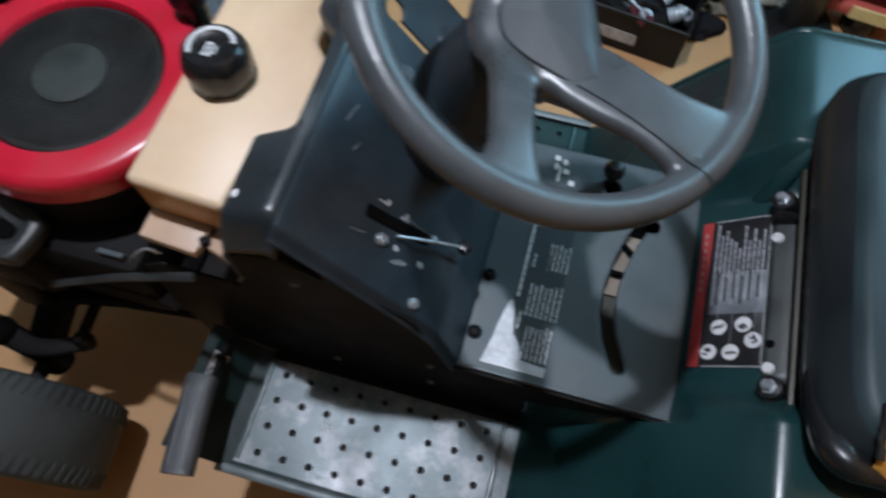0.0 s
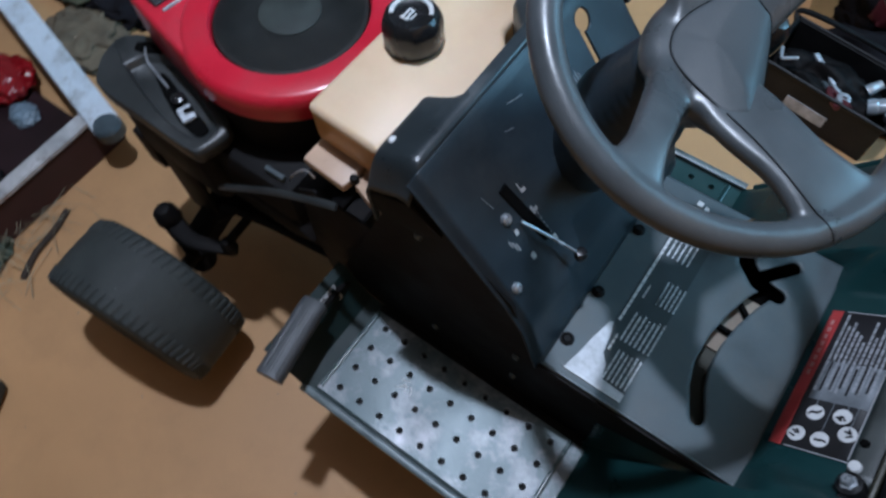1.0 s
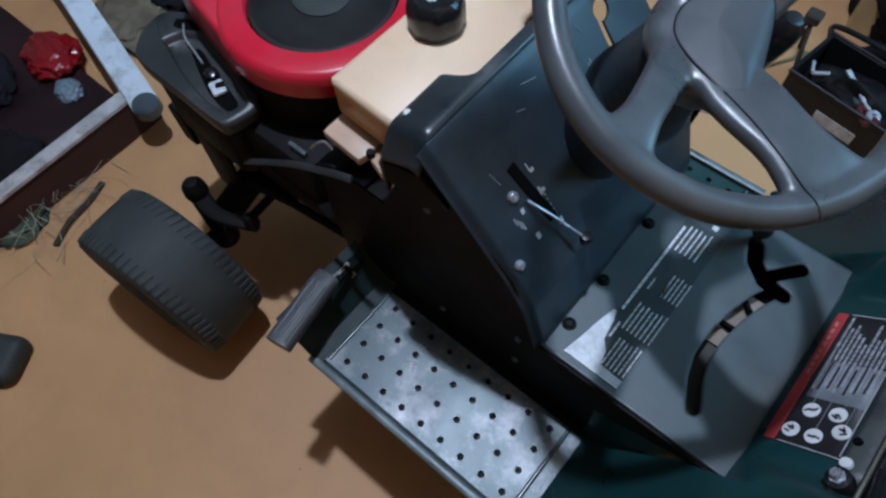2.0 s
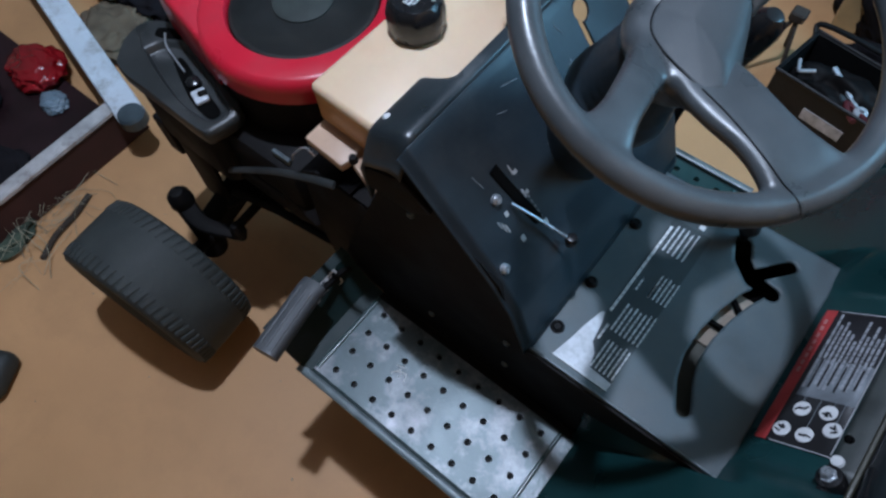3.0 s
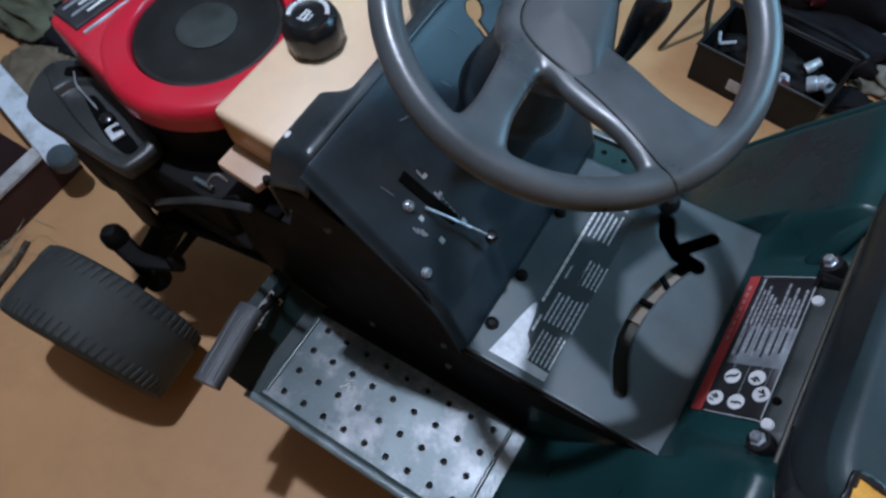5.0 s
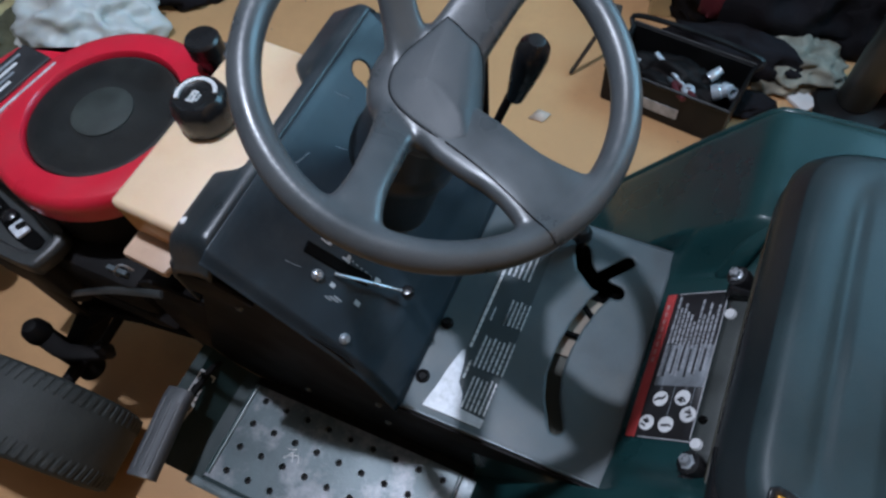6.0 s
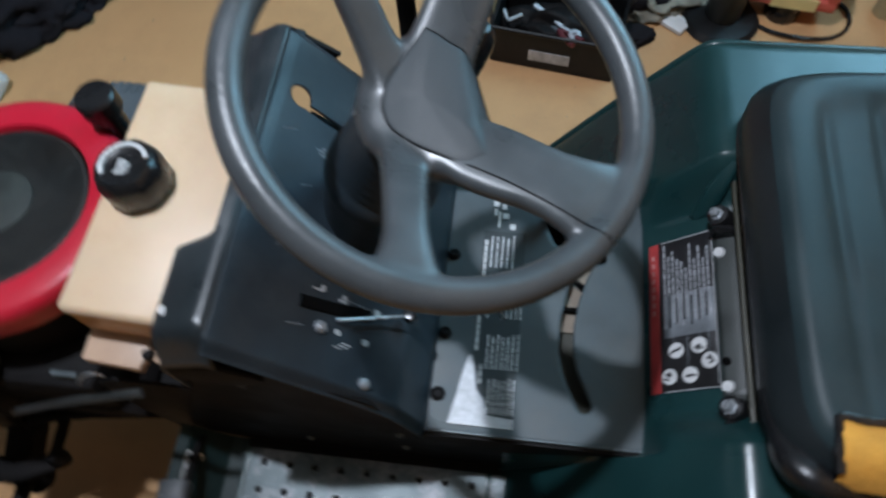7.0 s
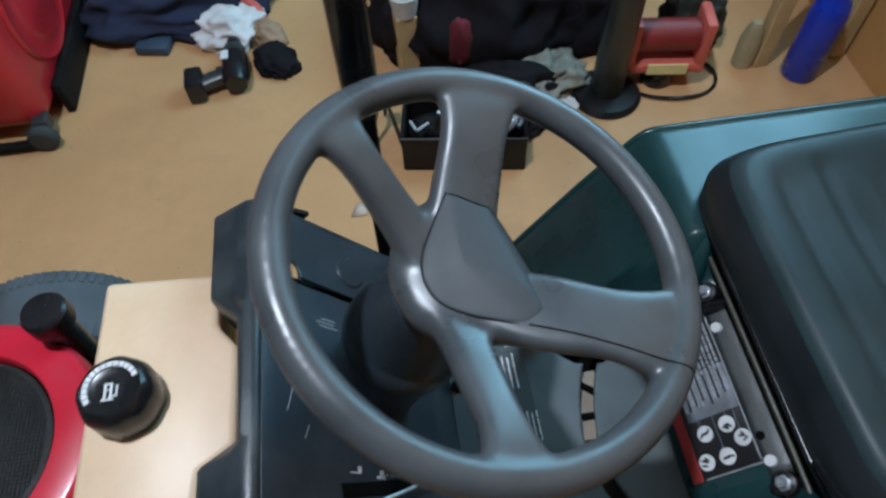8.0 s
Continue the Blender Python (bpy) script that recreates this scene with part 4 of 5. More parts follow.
for scale_to, z in ((1.0, -0.012), (1.0, 0.0028), (0.985, 0.0036), (0.95, 0.0040), (0.86, 0.0042), (0.76, 0.0044), (0.66, 0.0046), (0.5, 0.0048), (0.3, 0.0049), (0.02, 0.0050)):
    ring = [pad_bm.verts.new((-0.012 + (x + 0.012) * scale_to, 0.003 + (y - 0.003) * scale_to, z + hub_tilt(x * scale_to, y * scale_to) + pad_rise(x * scale_to, y * scale_to))) for x, y in pad_out]
    if prev:
        for k in range(len(ring)):
            pad_bm.faces.new((prev[k], prev[(k + 1) % len(ring)], ring[(k + 1) % len(ring)], ring[k]))
    prev = ring
pad_bm.faces.new(prev)
part("hub_pad", moved(pad_bm, WM @ Matrix.Translation((0, 0, HUB_Z + 0.0092))), PAD, wheel, "dark grey hub cover pad", 60)
pad_edge = [WM @ Vector((x, y, HUB_Z + 0.0125 + hub_tilt(x, y) + pad_rise(x, y))) for x, y in pad_out]
part("pad_seam", tube(pad_edge, 0.0006, 6, closed=True), SLOT, wheel)
bpy.context.view_layer.update()
cast = wheel.evaluated_get(bpy.context.evaluated_depsgraph_get())
away = (WM.to_3x3() @ Vector((0, 0, -1))).normalized()
seam = []
for p in curve_points([(0.024, -0.0455, 0), (0.048, -0.0547, 0), (0.0744, -0.0667, 0), (0.101, -0.0798, 0), (0.127, -0.0926, 0), (0.142, -0.1000, 0)], 5):
    hit, place, normal, face = cast.ray_cast(WM @ Vector((p.x, p.y, 0.06)), away)
    if hit:
        seam.append(place)
part("seam", tube(seam, 0.0007, 6), SLOT, wheel)
# column with a bellows
col = []
for k in range(14):
    col.append((0.036 + 0.0022 * (k % 2) + 0.0010 * k, -0.075 - 0.006 * k))
col += [(0.054, -0.160), (0.056, -0.175), (0.050, -0.185), (0.048, -0.32)]
part("steering_column", moved(lathe([(0, -0.070)] + col, 36), WM @ Matrix.Translation((-0.016, 0.008, 0))), DASH, tractor, "dark ribbed steering column boot", 40)

# levers on the off side
part("gear_lever", tube(curve_points([(-0.137, 0.200, 0.770), (-0.165, 0.200, 0.690), (-0.190, 0.198, 0.600), (-0.200, 0.195, 0.46), (-0.200, 0.185, 0.335)], 5), 0.006, 10), BLACK, tractor, "thin black lever rod")
part("lever_grip", moved(lathe([(0, 0.052), (0.010, 0.050), (0.018, 0.040), (0.020, 0.026), (0.018, 0.0), (0.014, -0.030), (0.011, -0.052), (0, -0.053)], 20), Matrix.Translation((-0.146, 0.200, 0.740)) @ Matrix.Rotation(radians(14), 4, "Y")), KNOB, tractor, "black plastic lever grip")
part("lift_lever", sweep([(-0.226, 0.238, 0.335), (-0.224, 0.239, 0.474), (-0.2205, 0.240, 0.754), (-0.219, 0.236, 0.90)], lambda s: oval(0.011, 0.005, 10), up=(0, 1, 0)), BLACK, tractor, "tall flat black lift lever")
part("lift_grip", sweep([(-0.2200, 0.238, 0.840), (-0.2192, 0.236, 0.86), (-0.2185, 0.233, 0.95), (-0.218, 0.230, 1.024)], lambda s: oval(0.014 + 0.004 * smooth(s * 3), 0.010 + 0.003 * smooth(s * 3), 14), up=(0, 1, 0)), KNOB, tractor, "black rubber lever grip")
part("shift_knob", moved(lathe([(0, 0.014), (0.008, 0.012), (0.0135, 0.004), (0.0135, -0.004), (0.009, -0.012), (0.006, -0.020), (0.006, -0.06)], 18), Matrix.Translation((-0.036, 0.128, 0.548))), KNOB, tractor, "small black shift knob")

# fuel tank
tank = part("fuel_tank", prism([(-0.518, -0.128), (-0.412, -0.134), (-0.405, -0.060), (-0.374, -0.040), (-0.374, 0.060), (-0.395, 0.085), (-0.395, 0.146), (-0.514, 0.154)], "z", 0.711, 0.728, 0.007), TANK, tractor, "cream translucent plastic fuel tank", 45)
part("tank_lower_half", prism([(-0.517, -0.127), (-0.412, -0.133), (-0.406, -0.060), (-0.376, -0.040), (-0.376, 0.060), (-0.396, 0.085), (-0.396, 0.144), (-0.512, 0.152)], "z", 0.665, 0.722, 0.006), AMBER, tank, "amber lower half, fuel tint and side shade in its colour", 45)
part("tank_belly", prism([(-0.508, -0.100), (-0.420, -0.108), (-0.395, -0.040), (-0.390, 0.120), (-0.506, 0.130)], "z", 0.575, 0.682, 0.008), AMBER, tank, "amber lower tank, fuel tint and side shade in its colour")
part("tank_foot", prism([(-0.516, -0.158), (-0.516, -0.100), (-0.448, -0.100), (-0.447, -0.146), (-0.451, -0.163)], "z", 0.648, 0.662, 0.003), FOOT_TAN, tank, "dull tan tank mounting foot")
part("tank_foot", prism([(-0.446, -0.150), (-0.442, -0.112), (-0.392, -0.112), (-0.386, -0.162), (-0.412, -0.161)], "z", 0.642, 0.656, 0.003), FOOT_TAN, tank, "dull tan tank mounting foot")
part("foot_bolt", moved(lathe([(0, 0.005), (0.0045, 0.0045), (0.006, 0), (0.006, -0.004)], 12), Matrix.Translation((-0.447, -0.146, 0.660))), BLACK, tank, "dark bolt between the tank feet")
cap_m = Matrix.Translation((-0.472, 0.013, 0.728)) @ Matrix.Diagonal((0.88, 0.88, 0.98, 1))
cap_bm = bmesh.new()
prev = None
for r, z, lobe in ((0.036, 0.0, 0.01), (0.0395, 0.004, 0.035), (0.0395, 0.030, 0.04), (0.0365, 0.040, 0.03), (0.031, 0.046, 0.012), (0.030, 0.0465, 0.0), (0.027, 0.0435, 0), (0.012, 0.0435, 0), (0.0005, 0.0435, 0)):
    ring = []
    for k in range(72):
        a = 2 * math.pi * k / 72
        q = r * (1 + lobe * (abs(math.cos(4 * a)) - 0.6))
        ring.append(cap_bm.verts.new((q * math.cos(a), q * math.sin(a), z)))
    if prev:
        for k in range(72):
            cap_bm.faces.new((prev[k], prev[(k + 1) % 72], ring[(k + 1) % 72], ring[k]))
    prev = ring
cap_bm.faces.new(prev)
cap = part("fuel_cap", moved(cap_bm, cap_m), KNOB, tank, "glossy black lobed fuel cap", 50)
ring_bm = bmesh.new()
for k in range(14):
    a0, a1 = radians(22 + 14 * k), radians(34 + 14 * k)
    rr = [(0.0285, a0), (0.0285, a1), (0.0228, a1), (0.0228, a0)]
    hi = [ring_bm.verts.new((r * math.cos(a), r * math.sin(a), 0.0462)) for r, a in rr]
    lo = [ring_bm.verts.new((r * math.cos(a), r * math.sin(a), 0.0430)) for r, a in rr]
    ring_bm.faces.new(hi)
    for k2 in range(4):
        ring_bm.faces.new((lo[k2], lo[(k2 + 1) % 4], hi[(k2 + 1) % 4], hi[k2]))
for x0, x1, y0, y1 in ((-0.013, 0.001, -0.013, -0.010), (-0.011, -0.008, -0.010, 0.012), (-0.004, -0.001, -0.010, 0.012), (-0.008, -0.004, 0.009, 0.012), (-0.008, -0.004, 0.001, 0.003), (0.003, 0.005, -0.008, 0.008), (-0.001, 0.003, -0.008, -0.006)):
    box(0.003 + 0.85 * x0, 0.003 + 0.85 * x1, 0.75 * y0 - 0.004, 0.75 * y1 - 0.004, 0.0430, 0.0450, into=ring_bm)
part("cap_marking", moved(ring_bm, cap_m), WHITE, cap, "worn white cap marking")

# engine
EC = Vector((-0.700, 0.022, 0.0))
engine = part("engine_block", lathe([(0, 0.335), (0.130, 0.335), (0.150, 0.36), (0.150, 0.47), (0.140, 0.50), (0.148, 0.53), (0.148, 0.606), (0, 0.606)], 40), BLACK, tractor, "dark engine block under the shroud")
engine.location = EC
sh = lathe([(0.1105, 0.630), (0.1115, 0.6440), (0.1140, 0.6475), (0.1450, 0.6470), (0.1525, 0.6440), (0.1565, 0.6370), (0.1575, 0.6260), (0.1575, 0.606), (0.153, 0.604)], 72)
shroud = part("engine_shroud", sh, RED, tractor, "bright red round engine blower shroud", 50)
shroud.location = EC
ext = prism([(-0.76, -0.120), (-0.83, -0.104), (-0.92, -0.082), (-0.945, 0.000), (-0.915, 0.085), (-0.80, 0.110), (-0.742, 0.150)]
            + [(EC.x + 0.138 * math.cos(radians(a)), EC.y + 0.138 * math.sin(radians(a))) for a in range(112, 252, 14)], "z", 0.53, 0.6445, 0.007)
part("shroud_duct", ext, RED, tractor, "red shroud duct with a black badge", 45)
badge_m = Matrix.Translation((-0.882, 0.005, 0.6455)) @ Matrix.Rotation(radians(-8), 4, "Z")
badge = part("badge", moved(box(-0.030, 0.030, -0.078, 0.078, -0.002, 0.004, 0.0015, 1), badge_m), BLACKPRINT, tractor, "black maker badge with unreadable print")
for k in range(4):
    part("badge_bar", moved(box(-0.020 + 0.011 * k, -0.015 + 0.011 * k, -0.066 + 0.02 * (k % 2), 0.060 - 0.015 * k, 0.004, 0.0046), badge_m), WHITE if k % 2 else GREYPRINT, badge)
part("badge_edge", moved(box(0.042, 0.046, -0.075, 0.075, -0.002, 0.003, 0.001, 1), badge_m), SILVER, badge)
# screen: rim, radial slots and hub
part("engine_screen", moved(lathe([(0, 0.6435), (0.050, 0.6435), (0.104, 0.6425), (0.1085, 0.640), (0.1095, 0.632), (0.1095, 0.615), (0, 0.615)], 64), Matrix.Translation(EC)), SCREEN, tractor, "dark dusty rotating screen")
part("screen_disc", moved(lathe([(0, 0.6475), (0.041, 0.6475), (0.044, 0.6460), (0.044, 0.6430)], 40), Matrix.Translation(EC)), material("dull_disc", (0.030, 0.036, 0.033), 0.65, 0, 0.35, 24, 0.3, 300, shine=0.3), tractor, "dull grey-green disc at the screen centre")
wires = bmesh.new()
for k in range(-24, 25):
    x = 0.0043 * k
    half = math.sqrt(max(0.0, 0.1035 ** 2 - x * x))
    if half > 0.01:
        tube([EC + Vector((x, -half, 0.6438)), EC + Vector((x, half, 0.6438))], 0.00045, 4, wires)
        tube([EC + Vector((-half, x, 0.6440)), EC + Vector((half, x, 0.6440))], 0.00045, 4, wires)
tagged(part("screen_mesh", wires, SCREEN, tractor), kind="stuff")
part("oil_cap", moved(lathe([(0, 0.030), (0.022, 0.030), (0.025, 0.026), (0.025, 0.004), (0.018, 0.0), (0.014, -0.10), (0, -0.10)], 24), Matrix.Translation((-0.595, 0.150, 0.668))), KNOB, tractor, "black oil filler cap")
# black slotted cover on the engine's near side
COVER = [(-0.935, -0.186), (-0.962, -0.150), (-0.970, -0.108), (-0.948, -0.084), (-0.905, -0.071), (-0.872, -0.072), (-0.834, -0.089), (-0.772, -0.111), (-0.712, -0.127), (-0.700, -0.145), (-0.708, -0.184), (-0.726, -0.197), (-0.838, -0.194), (-0.904, -0.193)]
POCKET = [(-0.918, -0.140), (-0.905, -0.112), (-0.872, -0.097), (-0.816, -0.111), (-0.732, -0.138), (-0.722, -0.150), (-0.727, -0.174), (-0.787, -0.177), (-0.860, -0.160)]


def grown(outline, k):
    cx, cy = sum(p[0] for p in outline) / len(outline), sum(p[1] for p in outline) / len(outline)
    return [(cx + (x - cx) * k, cy + (y - cy) * k) for x, y in outline]


def rounded(outline, n=5):
    return [(p.x, p.y) for p in curve_points([(x, y, 0) for x, y in outline] + [(*outline[0], 0)], n)[:-1]]


def resampled(outline, n):
    """n points at even steps round an outline, from the point nearest to its far left."""
    pts = [Vector((x, y)) for x, y in outline]
    k0 = min(range(len(pts)), key=lambda k: pts[k].x)
    pts = pts[k0:] + pts[:k0 + 1]
    run = [0.0]
    for p, q in zip(pts, pts[1:]):
        run.append(run[-1] + (q - p).length)
    out = []
    for k in range(n):
        d = run[-1] * k / n
        j = max(i for i in range(len(run)) if run[i] <= d)
        t = (d - run[j]) / max(1e-9, run[j + 1] - run[j])
        out.append(tuple(pts[j].lerp(pts[j + 1], t)))
    return out


outer, inner = resampled(rounded(COVER), 96), resampled(rounded(POCKET), 96)
cover_bm = bmesh.new()
rings = []
for line, k, z in ((outer, 0.93, 0.520), (outer, 0.985, 0.532), (outer, 1.0, 0.545), (outer, 0.992, 0.552), (outer, 0.970, 0.5555), (inner, 1.06, 0.5555), (inner, 1.0, 0.553), (inner, 0.97, 0.546), (inner, 0.94, 0.5435)):
    rings.append([cover_bm.verts.new((x, y, z)) for x, y in grown(line, k)])
for ra, rb in zip(rings, rings[1:]):
    for k in range(len(ra)):
        cover_bm.faces.new((ra[k], ra[(k + 1) % len(ra)], rb[(k + 1) % len(ra)], rb[k]))
cover_bm.faces.new(rings[-1])
cover = part("engine_cover", cover_bm, DARKGREY, tractor, "grey-black plastic engine cover with a sunken slot", 50)
SLOT_LINE = rounded([(-0.868, -0.128), (-0.862, -0.114), (-0.796, -0.134), (-0.740, -0.148), (-0.732, -0.160), (-0.742, -0.170), (-0.783, -0.164), (-0.830, -0.146)], 4)
part("cover_slot", prism(SLOT_LINE, "z", 0.5445, 0.5458), SLOT, cover, "black slot in the cover")
part("cover_latch", moved(box(-0.014, 0.014, -0.011, 0.011, 0.5462, 0.554, 0.003, 2), Matrix.Translation((-0.777, -0.151, 0)) @ Matrix.Rotation(radians(-20), 4, "Z")), WHITEBOARD, cover, "bright metal latch in the slot")
part("latch_hook", moved(box(-0.004, 0.004, -0.007, 0.007, 0.554, 0.560, 0.002, 1), Matrix.Translation((-0.774, -0.147, 0)) @ Matrix.Rotation(radians(-30), 4, "Z")), BLACK, cover)
part("cover_bolt", moved(lathe([(0, 0.012), (0.006, 0.012), (0.011, 0.009), (0.012, 0)], 12), Matrix.Translation((-0.806, -0.139, 0.5458))), KNOB, cover, "black bolt head in the slot")
part("cover_wire", tube(curve_points([(-0.915, -0.100, 0.5575), (-0.893, -0.116, 0.5565), (-0.866, -0.124, 0.552), (-0.835, -0.132, 0.548)], 5), 0.0016, 6), BOLT, cover, "thin bright wire over the cover")
part("cover_notch", prism(rounded([(-0.935, -0.098), (-0.915, -0.086), (-0.880, -0.086), (-0.895, -0.100), (-0.925, -0.112)], 3), "z", 0.5555, 0.5562), SLOT, cover, "dark recess at the cover's end")
part("cover_body", prism(grown(COVER, 0.86), "z", 0.40, 0.524, 0.006), BLACK, cover, "dark housing beneath the cover")
part("engine_side", box(-0.84, -0.58, -0.165, 0.165, 0.390, 0.52, 0.02), BLACK, tractor, "dark greasy engine casing")
part("engine_base", prism([(-0.900, 0.300), (-0.915, 0.380), (-0.880, 0.440), (-0.60, 0.440), (-0.56, 0.405), (-0.60, 0.388), (-0.81, 0.388), (-0.850, 0.300)], "y", -0.168, 0.168, 0.006), BLACK, tractor, "black engine mounting frame")
# Added black plate hides lit floor, so the gap reads as shadowed.
part("gap_dark_plate", box(-0.605, -0.525, -0.150, 0.150, 0.345, 0.395, 0.004, 1), BLACK, tractor, "black plate added to darken the gap behind the engine")
part("exhaust_plate", box(-0.635, -0.600, -0.150, -0.143, 0.505, 0.530, 0.001, 1), STEEL, tractor)

# front axle, spindles, steering links
AX = -0.859
axle = part("front_axle", sweep([(AX, -0.225, 0.190), (AX, -0.10, 0.235), (AX, 0.10, 0.235), (AX, 0.225, 0.190)], lambda s: oval(0.026, 0.024, 12, 4)), BLACK, tractor, "black steel front axle")
for s in (-1, 1):
    part("spindle", moved(lathe([(0, 0.135), (0.012, 0.132), (0.021, 0.120), (0.023, 0.10), (0.019, 0.085), (0.019, -0.03), (0.027, -0.045), (0.027, -0.075), (0, -0.075)], 18), Matrix.Translation((AX - 0.012, s * 0.242, 0.185))), BLACK, axle)
    part("stub_axle", moved(lathe([(0, -0.06), (0.013, -0.06), (0.013, 0.06), (0, 0.06)], 14), Matrix.Translation((AX, s * 0.30, 0.163)) @ Matrix.Rotation(radians(90), 4, "X")), BLACK, axle)
    part("spindle_arm", sweep(curve_points([(AX - 0.012, s * 0.242, 0.278), (AX + 0.050, s * 0.250, 0.276), (AX + 0.118, s * 0.222, 0.272)], 4), lambda q: oval(0.017 - 0.004 * q, 0.008, 10)), BLACK, axle)
    part("ball_joint", moved(lathe([(0, 0.024), (0.008, 0.022), (0.013, 0.012), (0.014, -0.006), (0.008, -0.024), (0, -0.026)], 14), Matrix.Translation((AX + 0.118, s * 0.222, 0.284))), BLACK, axle)
part("tie_rod", tube([(AX + 0.118, -0.222, 0.296), (AX + 0.105, 0.0, 0.30), (AX + 0.118, 0.222, 0.296)], 0.0085, 10), BLACK, axle)
part("drag_link", tube([(AX + 0.062, -0.172, 0.302), (-0.70, -0.152, 0.30), (-0.58, -0.140, 0.305), (-0.46, -0.12, 0.33)], 0.0085, 10), BLACK, axle)
part("steering_sector", prism([(-0.80, -0.200), (-0.775, -0.150), (-0.72, -0.138), (-0.700, -0.118), (-0.72, -0.080), (-0.80, -0.080), (-0.83, -0.150)], "z", 0.270, 0.279, 0.002), BLACK, axle)
part("axle_bracket", prism([(-0.915, 0.210), (-0.905, 0.395), (-0.880, 0.420), (-0.830, 0.420), (-0.820, 0.335), (-0.835, 0.235), (-0.850, 0.200)], "y", -0.178, -0.171, 0.003), BLACK, tractor, "black steel axle bracket")
part("belt_guard", sweep(curve_points([(-0.724, -0.186, 0.446), (-0.640, -0.188, 0.520), (-0.558, -0.188, 0.586), (-0.486, -0.186, 0.631), (-0.448, -0.182, 0.646)], 5), lambda q: oval(0.0025, 0.0050, 10), up=(0, 1, 0.7)), DARKGREY, tractor, "dull grey bent strap on the frame")
part("wire_clip", tube(curve_points([(-0.532, -0.176, 0.622), (-0.518, -0.180, 0.648), (-0.500, -0.178, 0.672), (-0.488, -0.176, 0.680), (-0.482, -0.174, 0.668)], 4), 0.0013, 6), BOLT, tractor, "thin bright wire clip")


def wheel_part(name, radius, width, rim_r, place, lugs, rubber=RUBBER, label="worn dark rubber turf tyre"):
    """A tyre with rounded shoulders, tread grooves and a dished rim."""
    w = width / 2
    prof = [(rim_r, -w * 0.72), (rim_r + 0.012, -w * 0.88), (radius * 0.80, -w), (radius * 0.93, -w * 0.97), (radius * 0.975, -w * 0.86), (radius * 0.993, -w * 0.6), (radius, -w * 0.25)]
    prof = prof + [(r, -z) for r, z in prof[::-1]]
    rim = part(name, lathe([(rim_r, -w * 0.74), (rim_r - 0.012, -w * 0.6), (rim_r - 0.02, -w * 0.2), (0.045, -w * 0.15), (0.04, -w * 0.45), (0.012, -w * 0.5), (0, -w * 0.5)] , 40), STEEL, tractor)
    part("tyre", lathe(prof, 72), rubber, rim, label, 50)
    tread = bmesh.new()
    for k in range(lugs):
        for side in (-1, 1):
            a = 2 * math.pi * (k + 0.25 * side) / lugs
            pts = []
            for t in steps(0, 1, 4):
                aa = a + side * 0.035 * t
                rr = radius * (0.994 - 0.022 * t ** 1.5) + 0.0002
                pts.append((rr * math.cos(aa), rr * math.sin(aa), side * w * (0.56 + 0.34 * t)))
            sweep(pts, lambda s: oval(radius * 1.9 / lugs, 0.0016, 8, 4), tread, up=(math.cos(a), math.sin(a), 0))
    tagged(part("tread", tread, rubber, rim, "", 50), kind="stuff")
    rim.matrix_world = place
    return rim


FR, FW = 0.165, 0.146
for s in (-1, 1):
    turn = Matrix.Rotation(radians(5.0), 4, "Z")
    wheel_part("front_wheel", FR, FW, 0.076, Matrix.Translation((-0.859, 0.015 + s * 0.385, FR - 0.002)) @ turn @ Matrix.Rotation(radians(90), 4, "X"), 64, RUBBER if s < 0 else LIT_RUBBER, "worn dark rubber turf tyre" if s < 0 else "blue-grey rubber turf tyre, cool light in its colour")
for s in (-1, 1):
    wheel_part("rear_wheel", 0.225, 0.150, 0.110, Matrix.Translation((0.42, s * 0.255, 0.224)) @ Matrix.Rotation(radians(90), 4, "X"), 22)
part("rear_axle", moved(lathe([(0, -0.20), (0.02, -0.20), (0.02, 0.20), (0, 0.20)], 16), Matrix.Translation((0.42, 0, 0.224)) @ Matrix.Rotation(radians(90), 4, "X")), BLACK, tractor)
part("transaxle", box(0.30, 0.54, -0.11, 0.11, 0.16, 0.34, 0.03), BLACK, tractor)
part("battery_tray", box(-0.15, 0.30, -0.11, 0.11, 0.30, 0.32, 0.003, 1), BLACK, tractor)

# ---- things on the floor ----
def lump(size, seed, folds=0.25, detail=4, flat=0.35):
    """A crumpled soft heap on the ground, with folds."""
    bm = bmesh.new()
    bmesh.ops.create_icosphere(bm, subdivisions=detail, radius=1.0)
    off = Vector((seed * 3.7, seed * 1.3, seed * 5.1))
    for v in bm.verts:
        d = v.co.normalized()
        ridge = 1 - abs(noise.noise(d * 2.2 + off)) * 2
        k = 1 + folds * (0.6 * noise.noise(d * 1.4 + off) + 0.5 * ridge - 0.25 + 0.25 * noise.noise(d * 5 + off))
        p = d * k
        v.co = Vector((p.x * size[0], p.y * size[1], max(0.002, (p.z + flat) * size[2] / (1 + flat))))
    return bm


def placed(x, y, turn=0.0, z=0.0):
    return pose(x, y, z, 0, 0, turn)


# open toolbox
tb = thing("toolbox", "open black plastic toolbox full of loose tools", "toolbox", placed(-0.012, 0.915, -9.6))
L, D, H = 0.305, 0.165, 0.115
part("base", box(-L / 2, L / 2, -D / 2, D / 2, 0.0, 0.012, 0.003, 1), BOXBLACK, tb)
for y0, y1 in ((-D / 2, -D / 2 + 0.006), (D / 2 - 0.006, D / 2)):
    part("side", box(-L / 2, L / 2, y0, y1, 0.008, H, 0.002, 1), BOXBLACK, tb)
